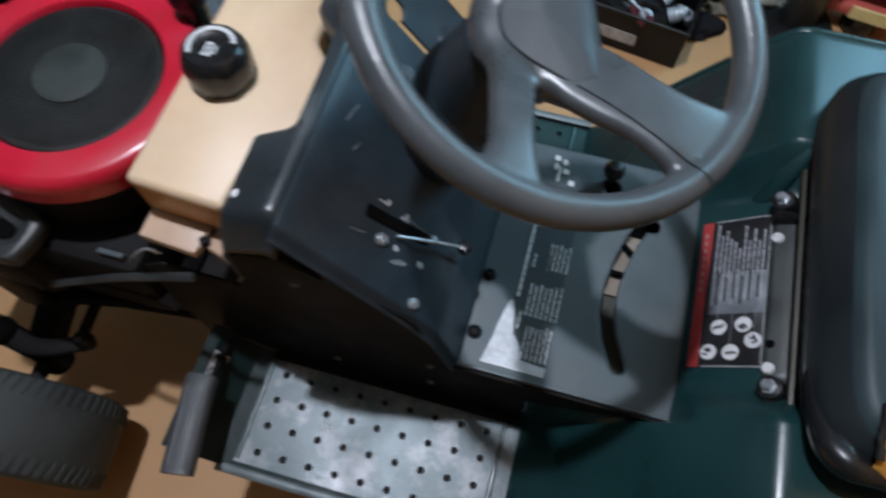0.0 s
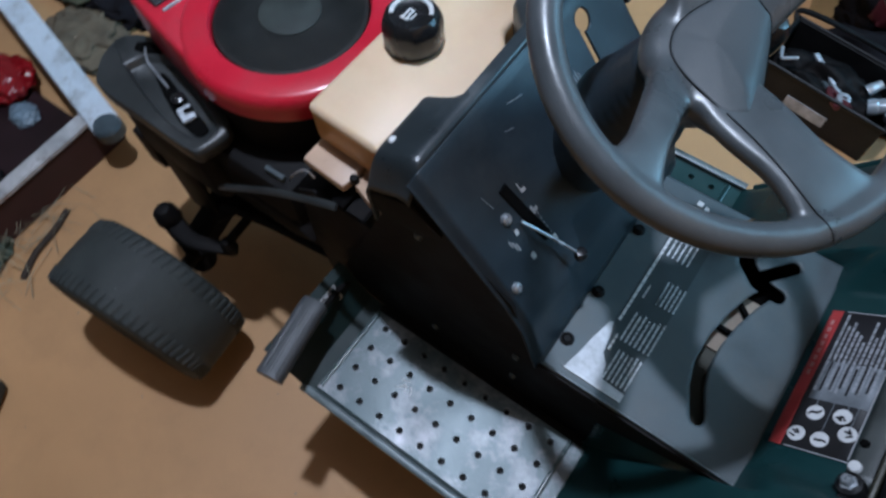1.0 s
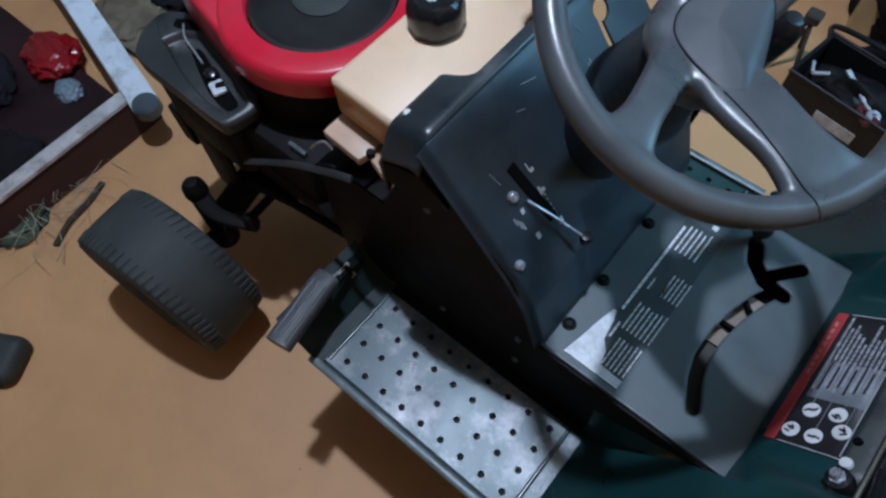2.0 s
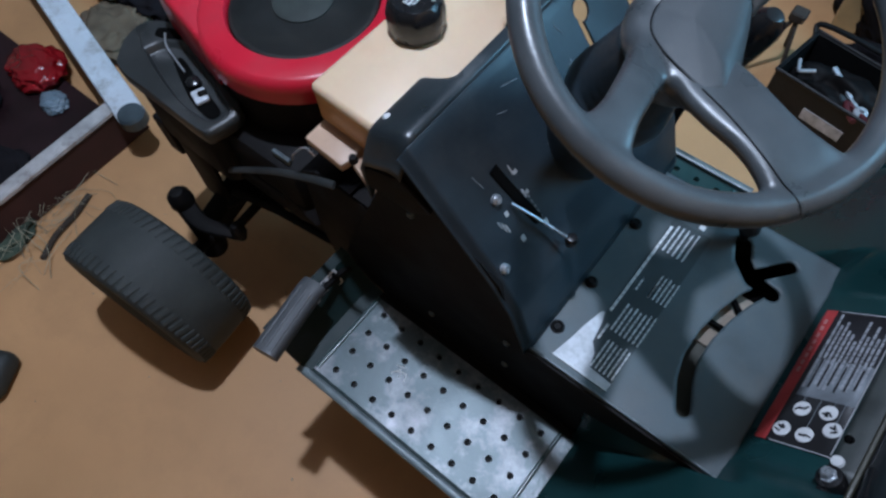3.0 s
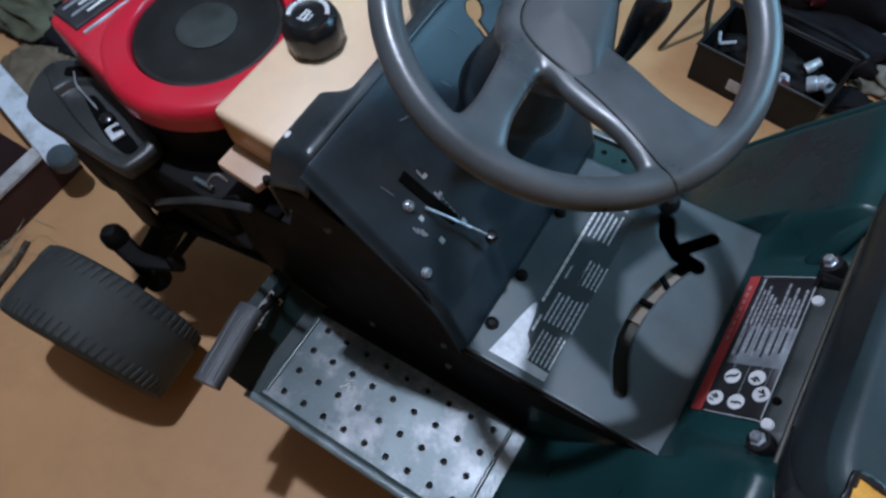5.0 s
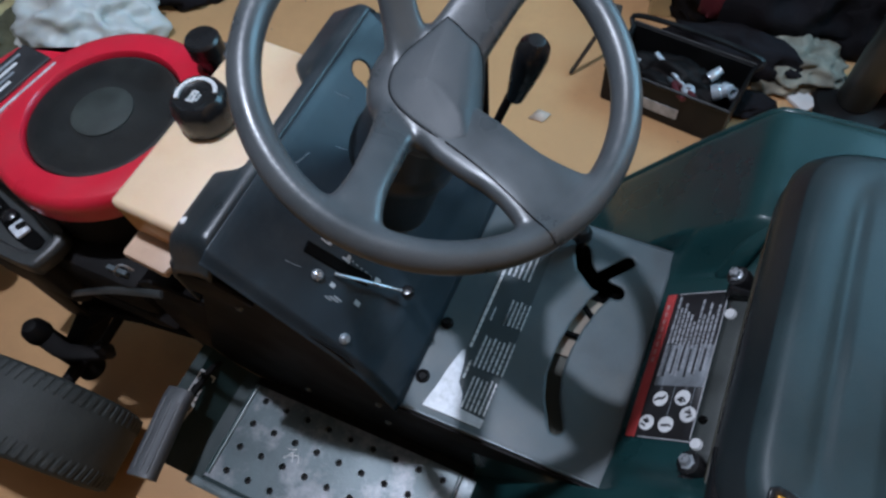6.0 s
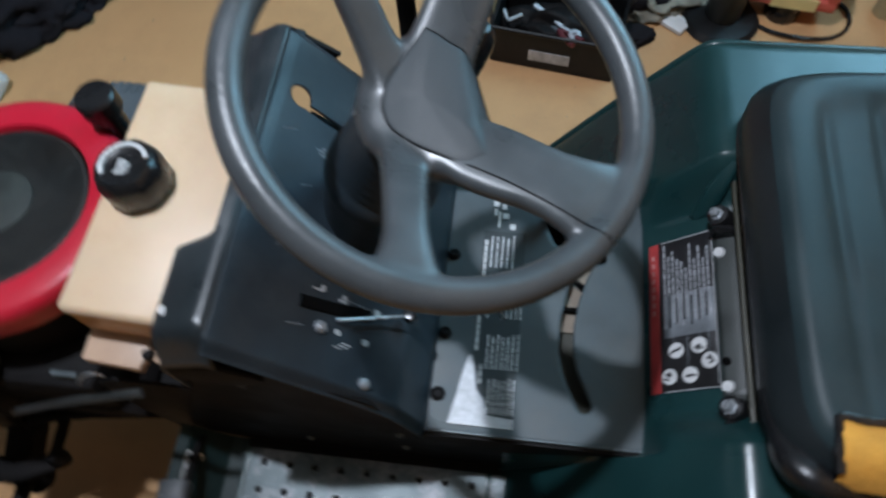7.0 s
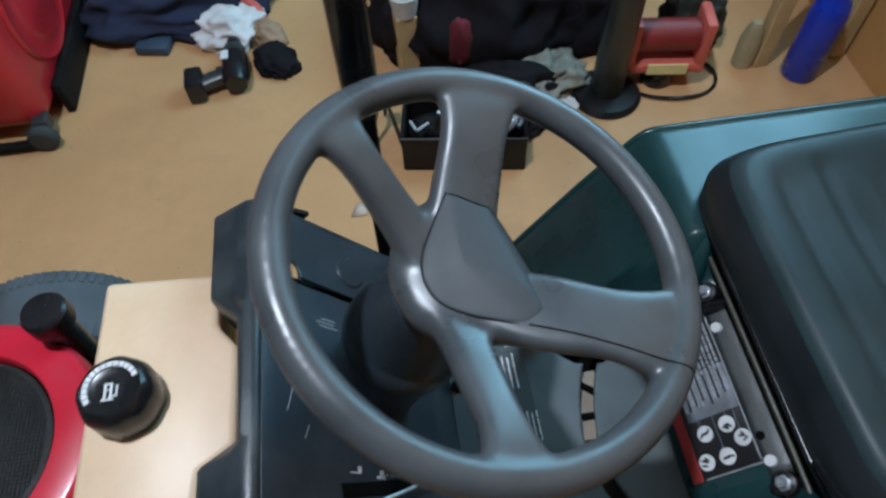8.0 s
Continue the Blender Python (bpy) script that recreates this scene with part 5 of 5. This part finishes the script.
for x0, x1 in ((-L / 2, -L / 2 + 0.006), (L / 2 - 0.006, L / 2)):
    part("end", box(x0, x1, -D / 2 + 0.006, D / 2 - 0.006, 0.008, H, 0.002, 1), BOXBLACK, tb)
part("rim", tube([(-L / 2, -D / 2, H), (L / 2, -D / 2, H), (L / 2, D / 2, H), (-L / 2, D / 2, H)], 0.005, 8, closed=True), BOXBLACK, tb)
part("sticker", box(-0.055, 0.045, -D / 2 - 0.0015, -D / 2, 0.030, 0.062), SILVER, tb, "worn silver sticker")
part("handle", sweep(curve_points([(-L / 2, D / 2 - 0.01, H - 0.01), (-L / 2, D / 2 + 0.008, H + 0.014), (0, D / 2 + 0.012, H + 0.022), (L / 2, D / 2 + 0.008, H + 0.014), (L / 2, D / 2 - 0.01, H - 0.01)], 6), lambda s: oval(0.007, 0.005, 8)), BOXBLACK, tb, "black carrying handle")


def tool_socket(x, y, z, r, turn):
    return solo("socket", lathe([(0, 0), (r, 0), (r, 0.018), (r * 0.86, 0.021), (r * 0.86, 0.034), (r * 0.6, 0.034), (r * 0.55, 0.012), (0, 0.012)], 18), CHROME, "bright steel wrench socket in the toolbox", "socket", pose(x, y, z, 24, 62, turn), group="tools in the toolbox")


solo("tool_heap", lump((0.135, 0.068, 0.09), 5, 0.45, 5, 0.2), BLACK, "dark heap of oily hand tools in the toolbox", "tools", placed(-0.012, 0.915, -9.6, 0.012), kind="stuff", angle=120)
for x, y, z, r, a in ((0.078, 0.880, 0.088, 0.019, 40), (0.100, 0.905, 0.086, 0.016, -20), (0.060, 0.930, 0.080, 0.013, 75)):
    tool_socket(x, y, z, r, a)
ratchet = thing("ratchet", "steel ratchet wrench with a bright head in the toolbox", "ratchet", Matrix.Identity(4))
part("handle", sweep(curve_points([(-0.074, 0.942, 0.108), (-0.040, 0.914, 0.104), (-0.005, 0.884, 0.100), (0.014, 0.868, 0.099)], 4), lambda q: oval(0.0062 - 0.0018 * q, 0.0050, 10)), CHROME, ratchet)
part("head", moved(lathe([(0, -0.008), (0.013, -0.008), (0.0155, -0.004), (0.0155, 0.005), (0.012, 0.009), (0, 0.010)], 18), Matrix.Translation((0.024, 0.858, 0.099)) @ Matrix.Rotation(radians(14), 4, "X")), CHROME, ratchet)
part("drive", box(0.019, 0.029, 0.853, 0.863, 0.108, 0.116, 0.001, 1), CHROME, ratchet)
key = thing("hex_key", "bright bent steel hex key in the toolbox", "hex key", Matrix.Identity(4))
part("arm", sweep([(-0.146, 0.920, 0.110), (-0.140, 0.902, 0.110), (-0.134, 0.886, 0.110)], lambda q: oval(0.0042, 0.0035, 6)), CHROME, key)
part("arm", sweep([(-0.134, 0.886, 0.110), (-0.119, 0.896, 0.110), (-0.103, 0.907, 0.110)], lambda q: oval(0.0042, 0.0035, 6)), CHROME, key)
pl = thing("pliers", "dark red handled steel pliers in the toolbox", "pliers", pose(-0.012, 0.878, 0.094, 8, 12, 130))
part("jaw", sweep([(0, 0, 0), (0.05, 0, 0)], lambda s: oval(0.011 - 0.006 * s, 0.005, 10)), STEEL, pl)
for e in (-1, 1):
    part("grip", sweep(curve_points([(0, 0, 0), (-0.03, e * 0.012, 0), (-0.07, e * 0.014, 0)], 4), lambda s: oval(0.007, 0.006, 10)), material("dark_red_grip", (0.085, 0.012, 0.016), 0.5, 0, 0.2, 20, 0.1), pl)
# folding stand beside the toolbox
st = thing("folding_stand", "thin brown folding stand with splayed legs", "stand", placed(-0.215, 0.965))
for a, b in (((-0.055, -0.055, 0.0), (0.010, 0.030, 0.150)), ((0.045, -0.030, 0.0), (0.012, 0.032, 0.150)), ((0.010, 0.095, 0.0), (0.012, 0.034, 0.150))):
    part("leg", tube([(a[0], a[1], 0.006), b], 0.0055, 8), BARK, st)
part("hub", box(-0.006, 0.03, 0.015, 0.05, 0.14, 0.165, 0.004, 1), BARK, st)

bag = thing("black_bag", "dark crumpled bag heap behind the toolbox", "bag", placed(0.12, 1.36))
part("sack", lump((0.30, 0.25, 0.36), 2, 0.30, 5), CLOTH_BLACK, bag, angle=120)
part("fold", moved(lump((0.16, 0.12, 0.20), 41, 0.40, 4), Matrix.Translation((-0.09, -0.08, 0.0))), CLOTH_BLACK, bag, angle=120)
part("fold", moved(lump((0.17, 0.14, 0.22), 43, 0.40, 4), Matrix.Translation((0.25, -0.04, 0.0))), CLOTH_BLACK, bag, angle=120)
part("hem", moved(lump((0.17, 0.06, 0.11), 45, 0.45, 4), Matrix.Translation((-0.03, -0.29, 0.0))), CLOTH_BLACK, bag, angle=120)
part("lining", moved(lump((0.035, 0.022, 0.13), 42, 0.40, 3), Matrix.Translation((-0.105, -0.235, 0.10))), material("maroon_lining", (0.10, 0.006, 0.012), 0.8, 0, 0.3, 14, 0.5), bag, "dark maroon lining showing", angle=120)

solo("grey_cloth", lump((0.115, 0.095, 0.080), 3, 0.60, 5), CLOTH_GREY, "crumpled grey canvas cloth on the floor", "cloth", placed(0.225, 1.115), angle=120)
solo("card_scrap", box(-0.05, 0.05, -0.025, 0.025, 0.0, 0.012, 0.002, 1), WHITE_CLOTH, "pale scrap of card on the floor", "card", placed(0.270, 1.020, -38))
# upright dark pipe on a round base
pipe = thing("upright_pipe", "dark grey plastic pipe standing on a round base", "pipe", placed(0.395, 1.030))
part("base_dish", lathe([(0, 0), (0.092, 0), (0.095, 0.006), (0.084, 0.018), (0.055, 0.024), (0, 0.024)], 32), BOXBLACK, pipe)
part("tube", lathe([(0.040, 0.025), (0.043, 0.03), (0.043, 0.60), (0.036, 0.60), (0.036, 0.03)], 28), DARKGREY, pipe)
# red cable reel holder
reel = thing("cable_reel", "faded red plastic reel with yellow tag and cable", "cable reel", placed(0.548, 1.075, -9))
part("foot", box(-0.105, 0.105, -0.05, 0.05, 0.055, 0.085, 0.008), REELRED, reel)
for e in (-1, 1):
    part("cheek", box(e * 0.092 - 0.014, e * 0.092 + 0.014, -0.05, 0.05, 0.080, 0.210, 0.008), REELRED, reel)
part("drum", moved(lathe([(0, -0.078), (0.042, -0.078), (0.042, 0.078), (0, 0.078)], 24), Matrix.Translation((0, 0.0, 0.145)) @ Matrix.Rotation(radians(90), 4, "Y")), material("dark_red_drum", (0.20, 0.018, 0.018), 0.45), reel, "dark red drum")
part("tag", box(-0.045, 0.060, -0.056, -0.051, 0.058, 0.092, 0.001, 1), YELLOW, reel, "yellow paper tag")
part("plug", moved(lathe([(0, 0), (0.040, 0), (0.044, 0.015), (0.036, 0.052), (0, 0.055)], 20), Matrix.Translation((0.0, -0.01, 0.0))), KNOB, reel, "black rubber plug foot")
solo("cable_loop", tube([(0.125 * math.cos(2 * math.pi * k / 40), 0.085 * math.sin(2 * math.pi * k / 40), 0.006 + 0.004 * math.sin(2 * math.pi * k / 40 * 3)) for k in range(40)], 0.0055, 8, closed=True), KNOB, "loop of black cable on the floor", "cable", placed(0.585, 1.060, -8))
solo("dark_sack", lump((0.085, 0.075, 0.20), 72, 0.55, 5), material("dark_olive_cloth", (0.022, 0.024, 0.016), 0.9, 0, 0.35, 14, 0.6, 160), "dark olive crumpled sack behind the reel", "sack", placed(0.690, 1.215, 20), angle=120)
# timber rack with a blue bottle
rack = thing("timber_rack", "pale pine rack frame beside the wall", "rack", placed(0.96, 1.08))
for x, y in ((-0.115, 0.0), (0.105, 0.0), (-0.115, 0.42), (0.105, 0.42)):
    part("post", box(x - 0.021, x + 0.021, y - 0.021, y + 0.021, 0.0, 1.25, 0.003, 1), PINE, rack)
part("rail", box(-0.094, 0.084, -0.014, 0.014, 0.55, 0.60, 0.003, 1), PINE, rack)
solo("blue_bottle", lathe([(0, 0.0), (0.043, 0.0), (0.047, 0.008), (0.047, 0.20), (0.040, 0.235), (0.018, 0.262), (0.016, 0.285), (0, 0.286)], 28), BLUE, "glossy blue plastic bottle standing by the rack", "bottle", placed(0.935, 1.020))
solo("cream_jug", lathe([(0, 0), (0.028, 0), (0.030, 0.08), (0.022, 0.12), (0.012, 0.14), (0, 0.14)], 20), material("olive_plastic", (0.36, 0.31, 0.18), 0.5, 0, 0.2, 12, 0.1), "small dull olive plastic jug on the floor", "jug", placed(0.800, 1.085))
solo("timber_block", box(-0.030, 0.030, -0.025, 0.025, 0, 0.20, 0.003, 1), PINE, "upright pale timber offcut", "timber", placed(-0.118, 1.215, 8))
solo("white_cup", lathe([(0, 0), (0.030, 0), (0.040, 0.06), (0.037, 0.06), (0.028, 0.006), (0, 0.006)], 24), WHITE_CLOTH, "white cup standing on the timber offcut", "cup", placed(-0.118, 1.215, 0, 0.20))
# black power drill on the floor, with a glove and rags
drill = thing("power_drill", "black cordless drill lying on the floor", "power drill", placed(-0.603, 1.296, 94) @ Matrix.Scale(1.22, 4))
part("motor_body", moved(lathe([(0, -0.078), (0.024, -0.075), (0.031, -0.055), (0.030, 0.010), (0.026, 0.026), (0, 0.027)], 20), Matrix.Translation((0, 0, 0.034)) @ Matrix.Rotation(radians(90), 4, "Y")), KNOB, drill)
part("gear_collar", moved(lathe([(0.024, 0.022), (0.025, 0.026), (0.025, 0.044), (0.021, 0.050), (0, 0.050)], 20), Matrix.Translation((0, 0, 0.034)) @ Matrix.Rotation(radians(90), 4, "Y")), DARKGREY, drill, "grey torque collar")
part("chuck", moved(lathe([(0.017, 0.048), (0.018, 0.054), (0.016, 0.074), (0.008, 0.086), (0, 0.087)], 16), Matrix.Translation((0, 0, 0.034)) @ Matrix.Rotation(radians(90), 4, "Y")), KNOB, drill)
part("handle", sweep(curve_points([(-0.030, 0, 0.034), (-0.040, 0.045, 0.032), (-0.050, 0.080, 0.030)], 4), lambda s: oval(0.019, 0.016, 12)), DARKGREY, drill)
part("battery", box(-0.082, -0.018, 0.072, 0.112, 0.002, 0.060, 0.008), KNOB, drill)
part("trigger", box(-0.026, -0.014, 0.022, 0.044, 0.024, 0.044, 0.004), DARKGREY, drill)
part("sticker", box(-0.016, 0.012, 0.008, 0.026, 0.0600, 0.0640, 0.0008, 1), WHITE, drill, "white sticker")
solo("black_lump", lump((0.058, 0.075, 0.050), 71, 0.45), CLOTH_BLACK, "small black cloth lump beside the drill", "glove", placed(-0.495, 1.315, 35), angle=120)
solo("white_rag", lump((0.105, 0.085, 0.080), 6, 0.45, 5), WHITE_CLOTH, "crumpled white rag with grey folds", "rag", placed(-0.625, 1.470), angle=120)
solo("red_rag", sweep(curve_points([(-0.050, 0.050, 0.030), (-0.010, 0.046, 0.062), (0.026, 0.006, 0.058), (0.040, -0.030, 0.022), (0.050, -0.048, 0.008)], 6), lambda q: oval(0.013, 0.007, 10)), REELRED, "narrow folded red rag", "rag", placed(-0.560, 1.490, 0), angle=80)
solo("tan_glove", lump((0.046, 0.052, 0.062), 7, 0.4), TAN, "tan leather work glove on the floor", "glove", placed(-0.512, 1.418, 20), angle=120)
jacket = thing("navy_jacket", "dark navy jacket heaped on the floor", "jacket", placed(-0.80, 1.63))
part("body", lump((0.30, 0.17, 0.16), 4, 0.40, 5), NAVY, jacket, angle=120)
part("sleeve", moved(lump((0.14, 0.055, 0.07), 44, 0.35, 4), Matrix.Translation((0.10, -0.135, 0.0)) @ Matrix.Rotation(radians(-14), 4, "Z")), NAVY, jacket, angle=120)
solo("blue_slab", box(-0.050, 0.050, -0.038, 0.038, 0.0, 0.030, 0.008), material("slate_blue_plastic", (0.030, 0.050, 0.075), 0.6, 0, 0.2, 14, 0.1), "slate-blue plastic slab beside the jacket", "slab", placed(-0.850, 1.452, -12))

# red machine housing with a small wheel
mach = thing("red_machine", "red sheet-metal machine housing on small black wheels", "machine", placed(-1.36, 1.36))
part("housing", box(-0.44, 0.285, -0.235, 0.40, 0.035, 0.56, 0.06, 5), material("machine_red", (0.46, 0.014, 0.022), 0.35, 0, 0.2, 7, 0.05, coat=0.2, dirt=(0.30, 0.03, 0.03), dirt_amount=0.6, dirt_scale=6), mach, "scuffed red sheet metal")
part("round_cover", moved(lathe([(0, 0.012), (0.10, 0.012), (0.112, 0.008), (0.120, 0.004), (0.158, 0.004), (0.167, 0.008), (0.174, 0.0), (0.174, -0.006)], 40), Matrix.Translation((0.289, 0.03, 0.27)) @ Matrix.Rotation(radians(90), 4, "Y")), bpy.data.materials["machine_red"], mach, "round pressed cover")
part("dark_edge", box(0.287, 0.312, -0.14, 0.38, 0.0, 0.10, 0.008), BLACK, mach, "low black strip along the housing")
# Black on this bar paints the shadow at the housing's foot.
part("foot_bar", box(-0.30, 0.23, -0.275, -0.250, 0.010, 0.032, 0.004, 1), BLACK, mach, "foot bar, black for the shadow under the housing")
for x, y in ((0.262, -0.262), (-0.30, -0.262)):
    part("caster", moved(lathe([(0, -0.016), (0.030, -0.016), (0.038, -0.009), (0.038, 0.009), (0.030, 0.016), (0, 0.016)], 24), Matrix.Translation((x, y, 0.038)) @ Matrix.Rotation(radians(90), 4, "X")), RUBBER, mach, "black rubber wheel")
    part("fork", box(x - 0.020, x + 0.020, y + 0.014, y + 0.060, 0.036, 0.080, 0.005, 1), DARKGREY, mach)
sack = thing("black_sack", "black ragged cloth heap on the floor", "cloth", placed(-1.53, 0.98))
part("cloth_body", lump((0.24, 0.20, 0.19), 14, 0.5, 5), CLOTH_BLACK, sack, angle=120)
part("cloth_fold", moved(lump((0.12, 0.07, 0.08), 61, 0.6, 4), Matrix.Translation((0.15, -0.08, 0.0)) @ Matrix.Rotation(radians(25), 4, "Z")), CLOTH_BLACK, sack, angle=120)
part("torn_end", moved(lump((0.07, 0.10, 0.04), 62, 0.7, 4), Matrix.Translation((0.22, 0.06, 0.0))), CLOTH_BLACK, sack, angle=120)
solo("white_bag", lump((0.20, 0.15, 0.18), 15, 0.5, 5), BAG, "crumpled white plastic bag on the floor", "plastic bag", placed(-1.63, 0.60, 20), angle=120)
OLIVE = material("olive_canvas", (0.095, 0.098, 0.060), 0.9, 0, 0.35, 16, 0.6, 160)
tarp = thing("olive_tarp", "olive-green canvas tarpaulin heaped on the floor", "tarpaulin", placed(-1.93, 0.47, 20))
part("tarp_body", lump((0.30, 0.26, 0.13), 51, 0.6, 5), OLIVE, tarp, angle=120)
part("fold", moved(lump((0.20, 0.10, 0.09), 52, 0.5, 5), Matrix.Translation((0.02, -0.27, 0.0)) @ Matrix.Rotation(radians(-18), 4, "Z")), OLIVE, tarp, angle=120)
part("hem_strap", sweep(curve_points([(0.06, -0.16, 0.12), (0.13, -0.02, 0.125), (0.17, 0.12, 0.10)], 5), lambda q: oval(0.020, 0.004, 10)), material("pale_webbing", (0.42, 0.38, 0.20), 0.8, 0, 0.2, 20, 0.3), tarp, "pale yellow webbing strap")
solo("black_rag", lump((0.13, 0.10, 0.075), 53, 0.5, 5), CLOTH_BLACK, "black oily rag heap beside the tarpaulin", "rag", placed(-1.665, 0.235), angle=120)
solo("brown_sacking", lump((0.12, 0.10, 0.05), 54, 0.5, 5), material("brown_sacking", (0.13, 0.10, 0.065), 0.9, 0, 0.3, 18, 0.6, 160), "brown crumpled sacking on the floor", "sacking", placed(-1.66, 0.055), angle=120)
solo("black_strap", lump((0.060, 0.035, 0.030), 55, 0.5, 4), CLOTH_BLACK, "small black strap bundle beside the toolbox", "strap", placed(0.172, 0.950, 20), angle=120)
# low cart with a white rim
cart = thing("low_cart", "low dark cart tray with a dirty white rim", "cart", placed(-1.335, -0.115, 0))
# Wine-coloured tray, its paint darkened for the shade inside the cart.
part("tray", box(-0.80, -0.03, -0.70, -0.02, 0.015, 0.03), material("shaded_wine_paint", (0.016, 0.004, 0.006), 0.5, 0, 0.4, 9, 0.2), cart)
part("front_wall", box(-0.030, 0.0, -0.72, 0.02, 0.0, 0.105, 0.003, 1), material("dark_maroon_wood", (0.045, 0.016, 0.013), 0.8, 0, 0.3, 10, 0.2), cart, "dark maroon wooden side")
part("front_rim", box(-0.034, 0.004, -0.72, -0.005, 0.105, 0.120, 0.003, 1), material("peeling_white_paint", (0.46, 0.46, 0.46), 0.6, 0, 0.3, 20, 0.3, dirt=(0.09, 0.05, 0.035), dirt_amount=0.95, dirt_scale=22), cart, "dirty white rim board")
part("side_wall", moved(box(-0.82, -0.005, -0.012, 0.012, 0.0, 0.118, 0.003, 1), Matrix.Rotation(radians(-14), 4, "Z")), BLACK, cart)
part("side_rim", moved(box(-0.82, 0.070, -0.032, 0.032, 0.118, 0.136, 0.003, 1), Matrix.Rotation(radians(-14), 4, "Z")), WHITEBOARD, cart, "broad pale painted rim board")
part("rim_end", moved(lathe([(0, 0.0), (0.030, 0.0), (0.033, 0.004), (0.033, 0.028), (0.028, 0.034), (0, 0.034)], 24), Matrix.Rotation(radians(-14), 4, "Z") @ Matrix.Translation((0.062, 0.0, 0.104))), material("dull_blue_steel", (0.07, 0.095, 0.11), 0.35, 0.3, 0.3, 20, 0.1), cart, "dull round steel end of the rim board")
for k, (x, y, sx, m, lab) in enumerate(((-1.69, -0.16, 0.085, material("wine_red_gloss", (0.22, 0.006, 0.010), 0.22, 0, 0.3, 14, 0.05, coat=0.4), "glossy dark red plastic part in the cart"), (-1.565, -0.200, 0.040, BASIN, "small blue-grey metal part in the cart"), (-1.48, -0.42, 0.10, CLOTH_BLACK, "black oily part in the cart"), (-1.78, -0.34, 0.12, CLOTH_BLACK, "black oily part in the cart"), (-1.66, -0.47, 0.08, BARK, "dark brown part in the cart"))):
    solo("machine_part", lump((sx, sx * 0.8, sx * 0.62), 20 + k, 0.30, 5), m, lab, "machine part", placed(x, y, 0, 0.03), group="parts in the cart", angle=120)
# straw, twig, scrap and dirt on the floor
straw = bmesh.new()
rs = random.Random(21)
for k in range(190):
    x, y = rs.gauss(-0.03, 0.075), rs.gauss(0.02, 0.075)
    a, ln = rs.uniform(0, 6.28), rs.uniform(0.05, 0.19)
    h = rs.uniform(0.002, 0.05) * max(0.1, 1 - (x * x + y * y) / 0.04)
    dx, dy = math.cos(a) * ln / 2, math.sin(a) * ln / 2
    tube(curve_points([(x - dx, y - dy, max(0.002, h * rs.uniform(0.1, 1))), (x + rs.uniform(-0.03, 0.03), y + rs.uniform(-0.03, 0.03), h + 0.008), (x + dx, y + dy, max(0.002, h * rs.uniform(0.1, 1.2)))], 3), rs.uniform(0.0003, 0.0009), 4, straw)
solo("straw_clump", straw, STRAW, "tangled pale straw and grass clippings on the floor", "straw", placed(-1.385, -0.47), kind="stuff")
solo("grass_clump", lump((0.075, 0.08, 0.03), 31, 0.5), material("dull_green", (0.045, 0.065, 0.045), 0.9, 0, 0.5, 30, 0.8), "dull green heap of clippings on the floor", "clippings", placed(-1.375, -0.50), kind="stuff", angle=120)
solo("twig", tube(curve_points([(-1.236, -0.488, 0.006), (-1.262, -0.43, 0.008), (-1.272, -0.37, 0.008), (-1.292, -0.315, 0.006)], 4), 0.007, 8), BARK, "short dark curved twig on the floor", "twig")
scrap = bmesh.new()
vs_ = [scrap.verts.new(p) for p in ((-0.026, -0.012, 0.002), (0.012, -0.020, 0.003), (0.030, 0.004, 0.010), (-0.004, 0.020, 0.004), (0.0, 0.0, 0.013))]
for q in ((0, 1, 4), (1, 2, 4), (2, 3, 4), (3, 0, 4)):
    scrap.faces.new([vs_[k] for k in q])
thicken(solo("paper_scrap", scrap, material("dull_paper", (0.58, 0.48, 0.40), 0.85, 0, 0.2, 40, 0.2), "torn white paper scrap on the floor", "paper", placed(-0.298, 0.751, 10)), 0.001)
grit = bmesh.new()
for k in range(240):
    x, y, r = rs.uniform(-1.9, 0.4), rs.uniform(-0.75, 1.35), rs.uniform(0.0008, 0.0024)
    g = bmesh.new()
    bmesh.ops.create_icosphere(g, subdivisions=1, radius=r)
    merge(grit, moved(g, Matrix.Translation((x, y, r * 0.4))))
solo("grit", grit, CLOTH_GREY, "small pale crumbs of grit on the floor", "grit", kind="stuff")
bo = thing("rubber_block", "black rubber block at the edge of the floor", "rubber block", placed(-1.115, -0.735, 30))
part("body", box(-0.085, 0.085, -0.050, 0.050, 0.0, 0.055, 0.022, 4), RUBBER, bo)
part("step", box(-0.095, 0.055, -0.055, 0.055, 0.0, 0.018, 0.006, 2), RUBBER, bo)


# ---- floor boards ----
board_mesh = {}
for a, b in ((-2.2, -1.34), (-1.34, 1.90), (1.90, 2.40)):
    for c, d in ((-3.0, -2.10), (-2.10, 1.10)):
        size = (round(d - c, 3), round(b - a, 3))
        if size not in board_mesh:
            board_mesh[size] = finish(box(-size[0] / 2 + 0.0015, size[0] / 2 - 0.0015, -size[1] / 2 + 0.0015, size[1] / 2 - 0.0015, -0.020, 0.0, 0.0012, 1), "board", FLOOR)
        ob = new("board", board_mesh[size])
        ob.parent = floor
        ob.location = ((c + d) / 2, (a + b) / 2, 0)
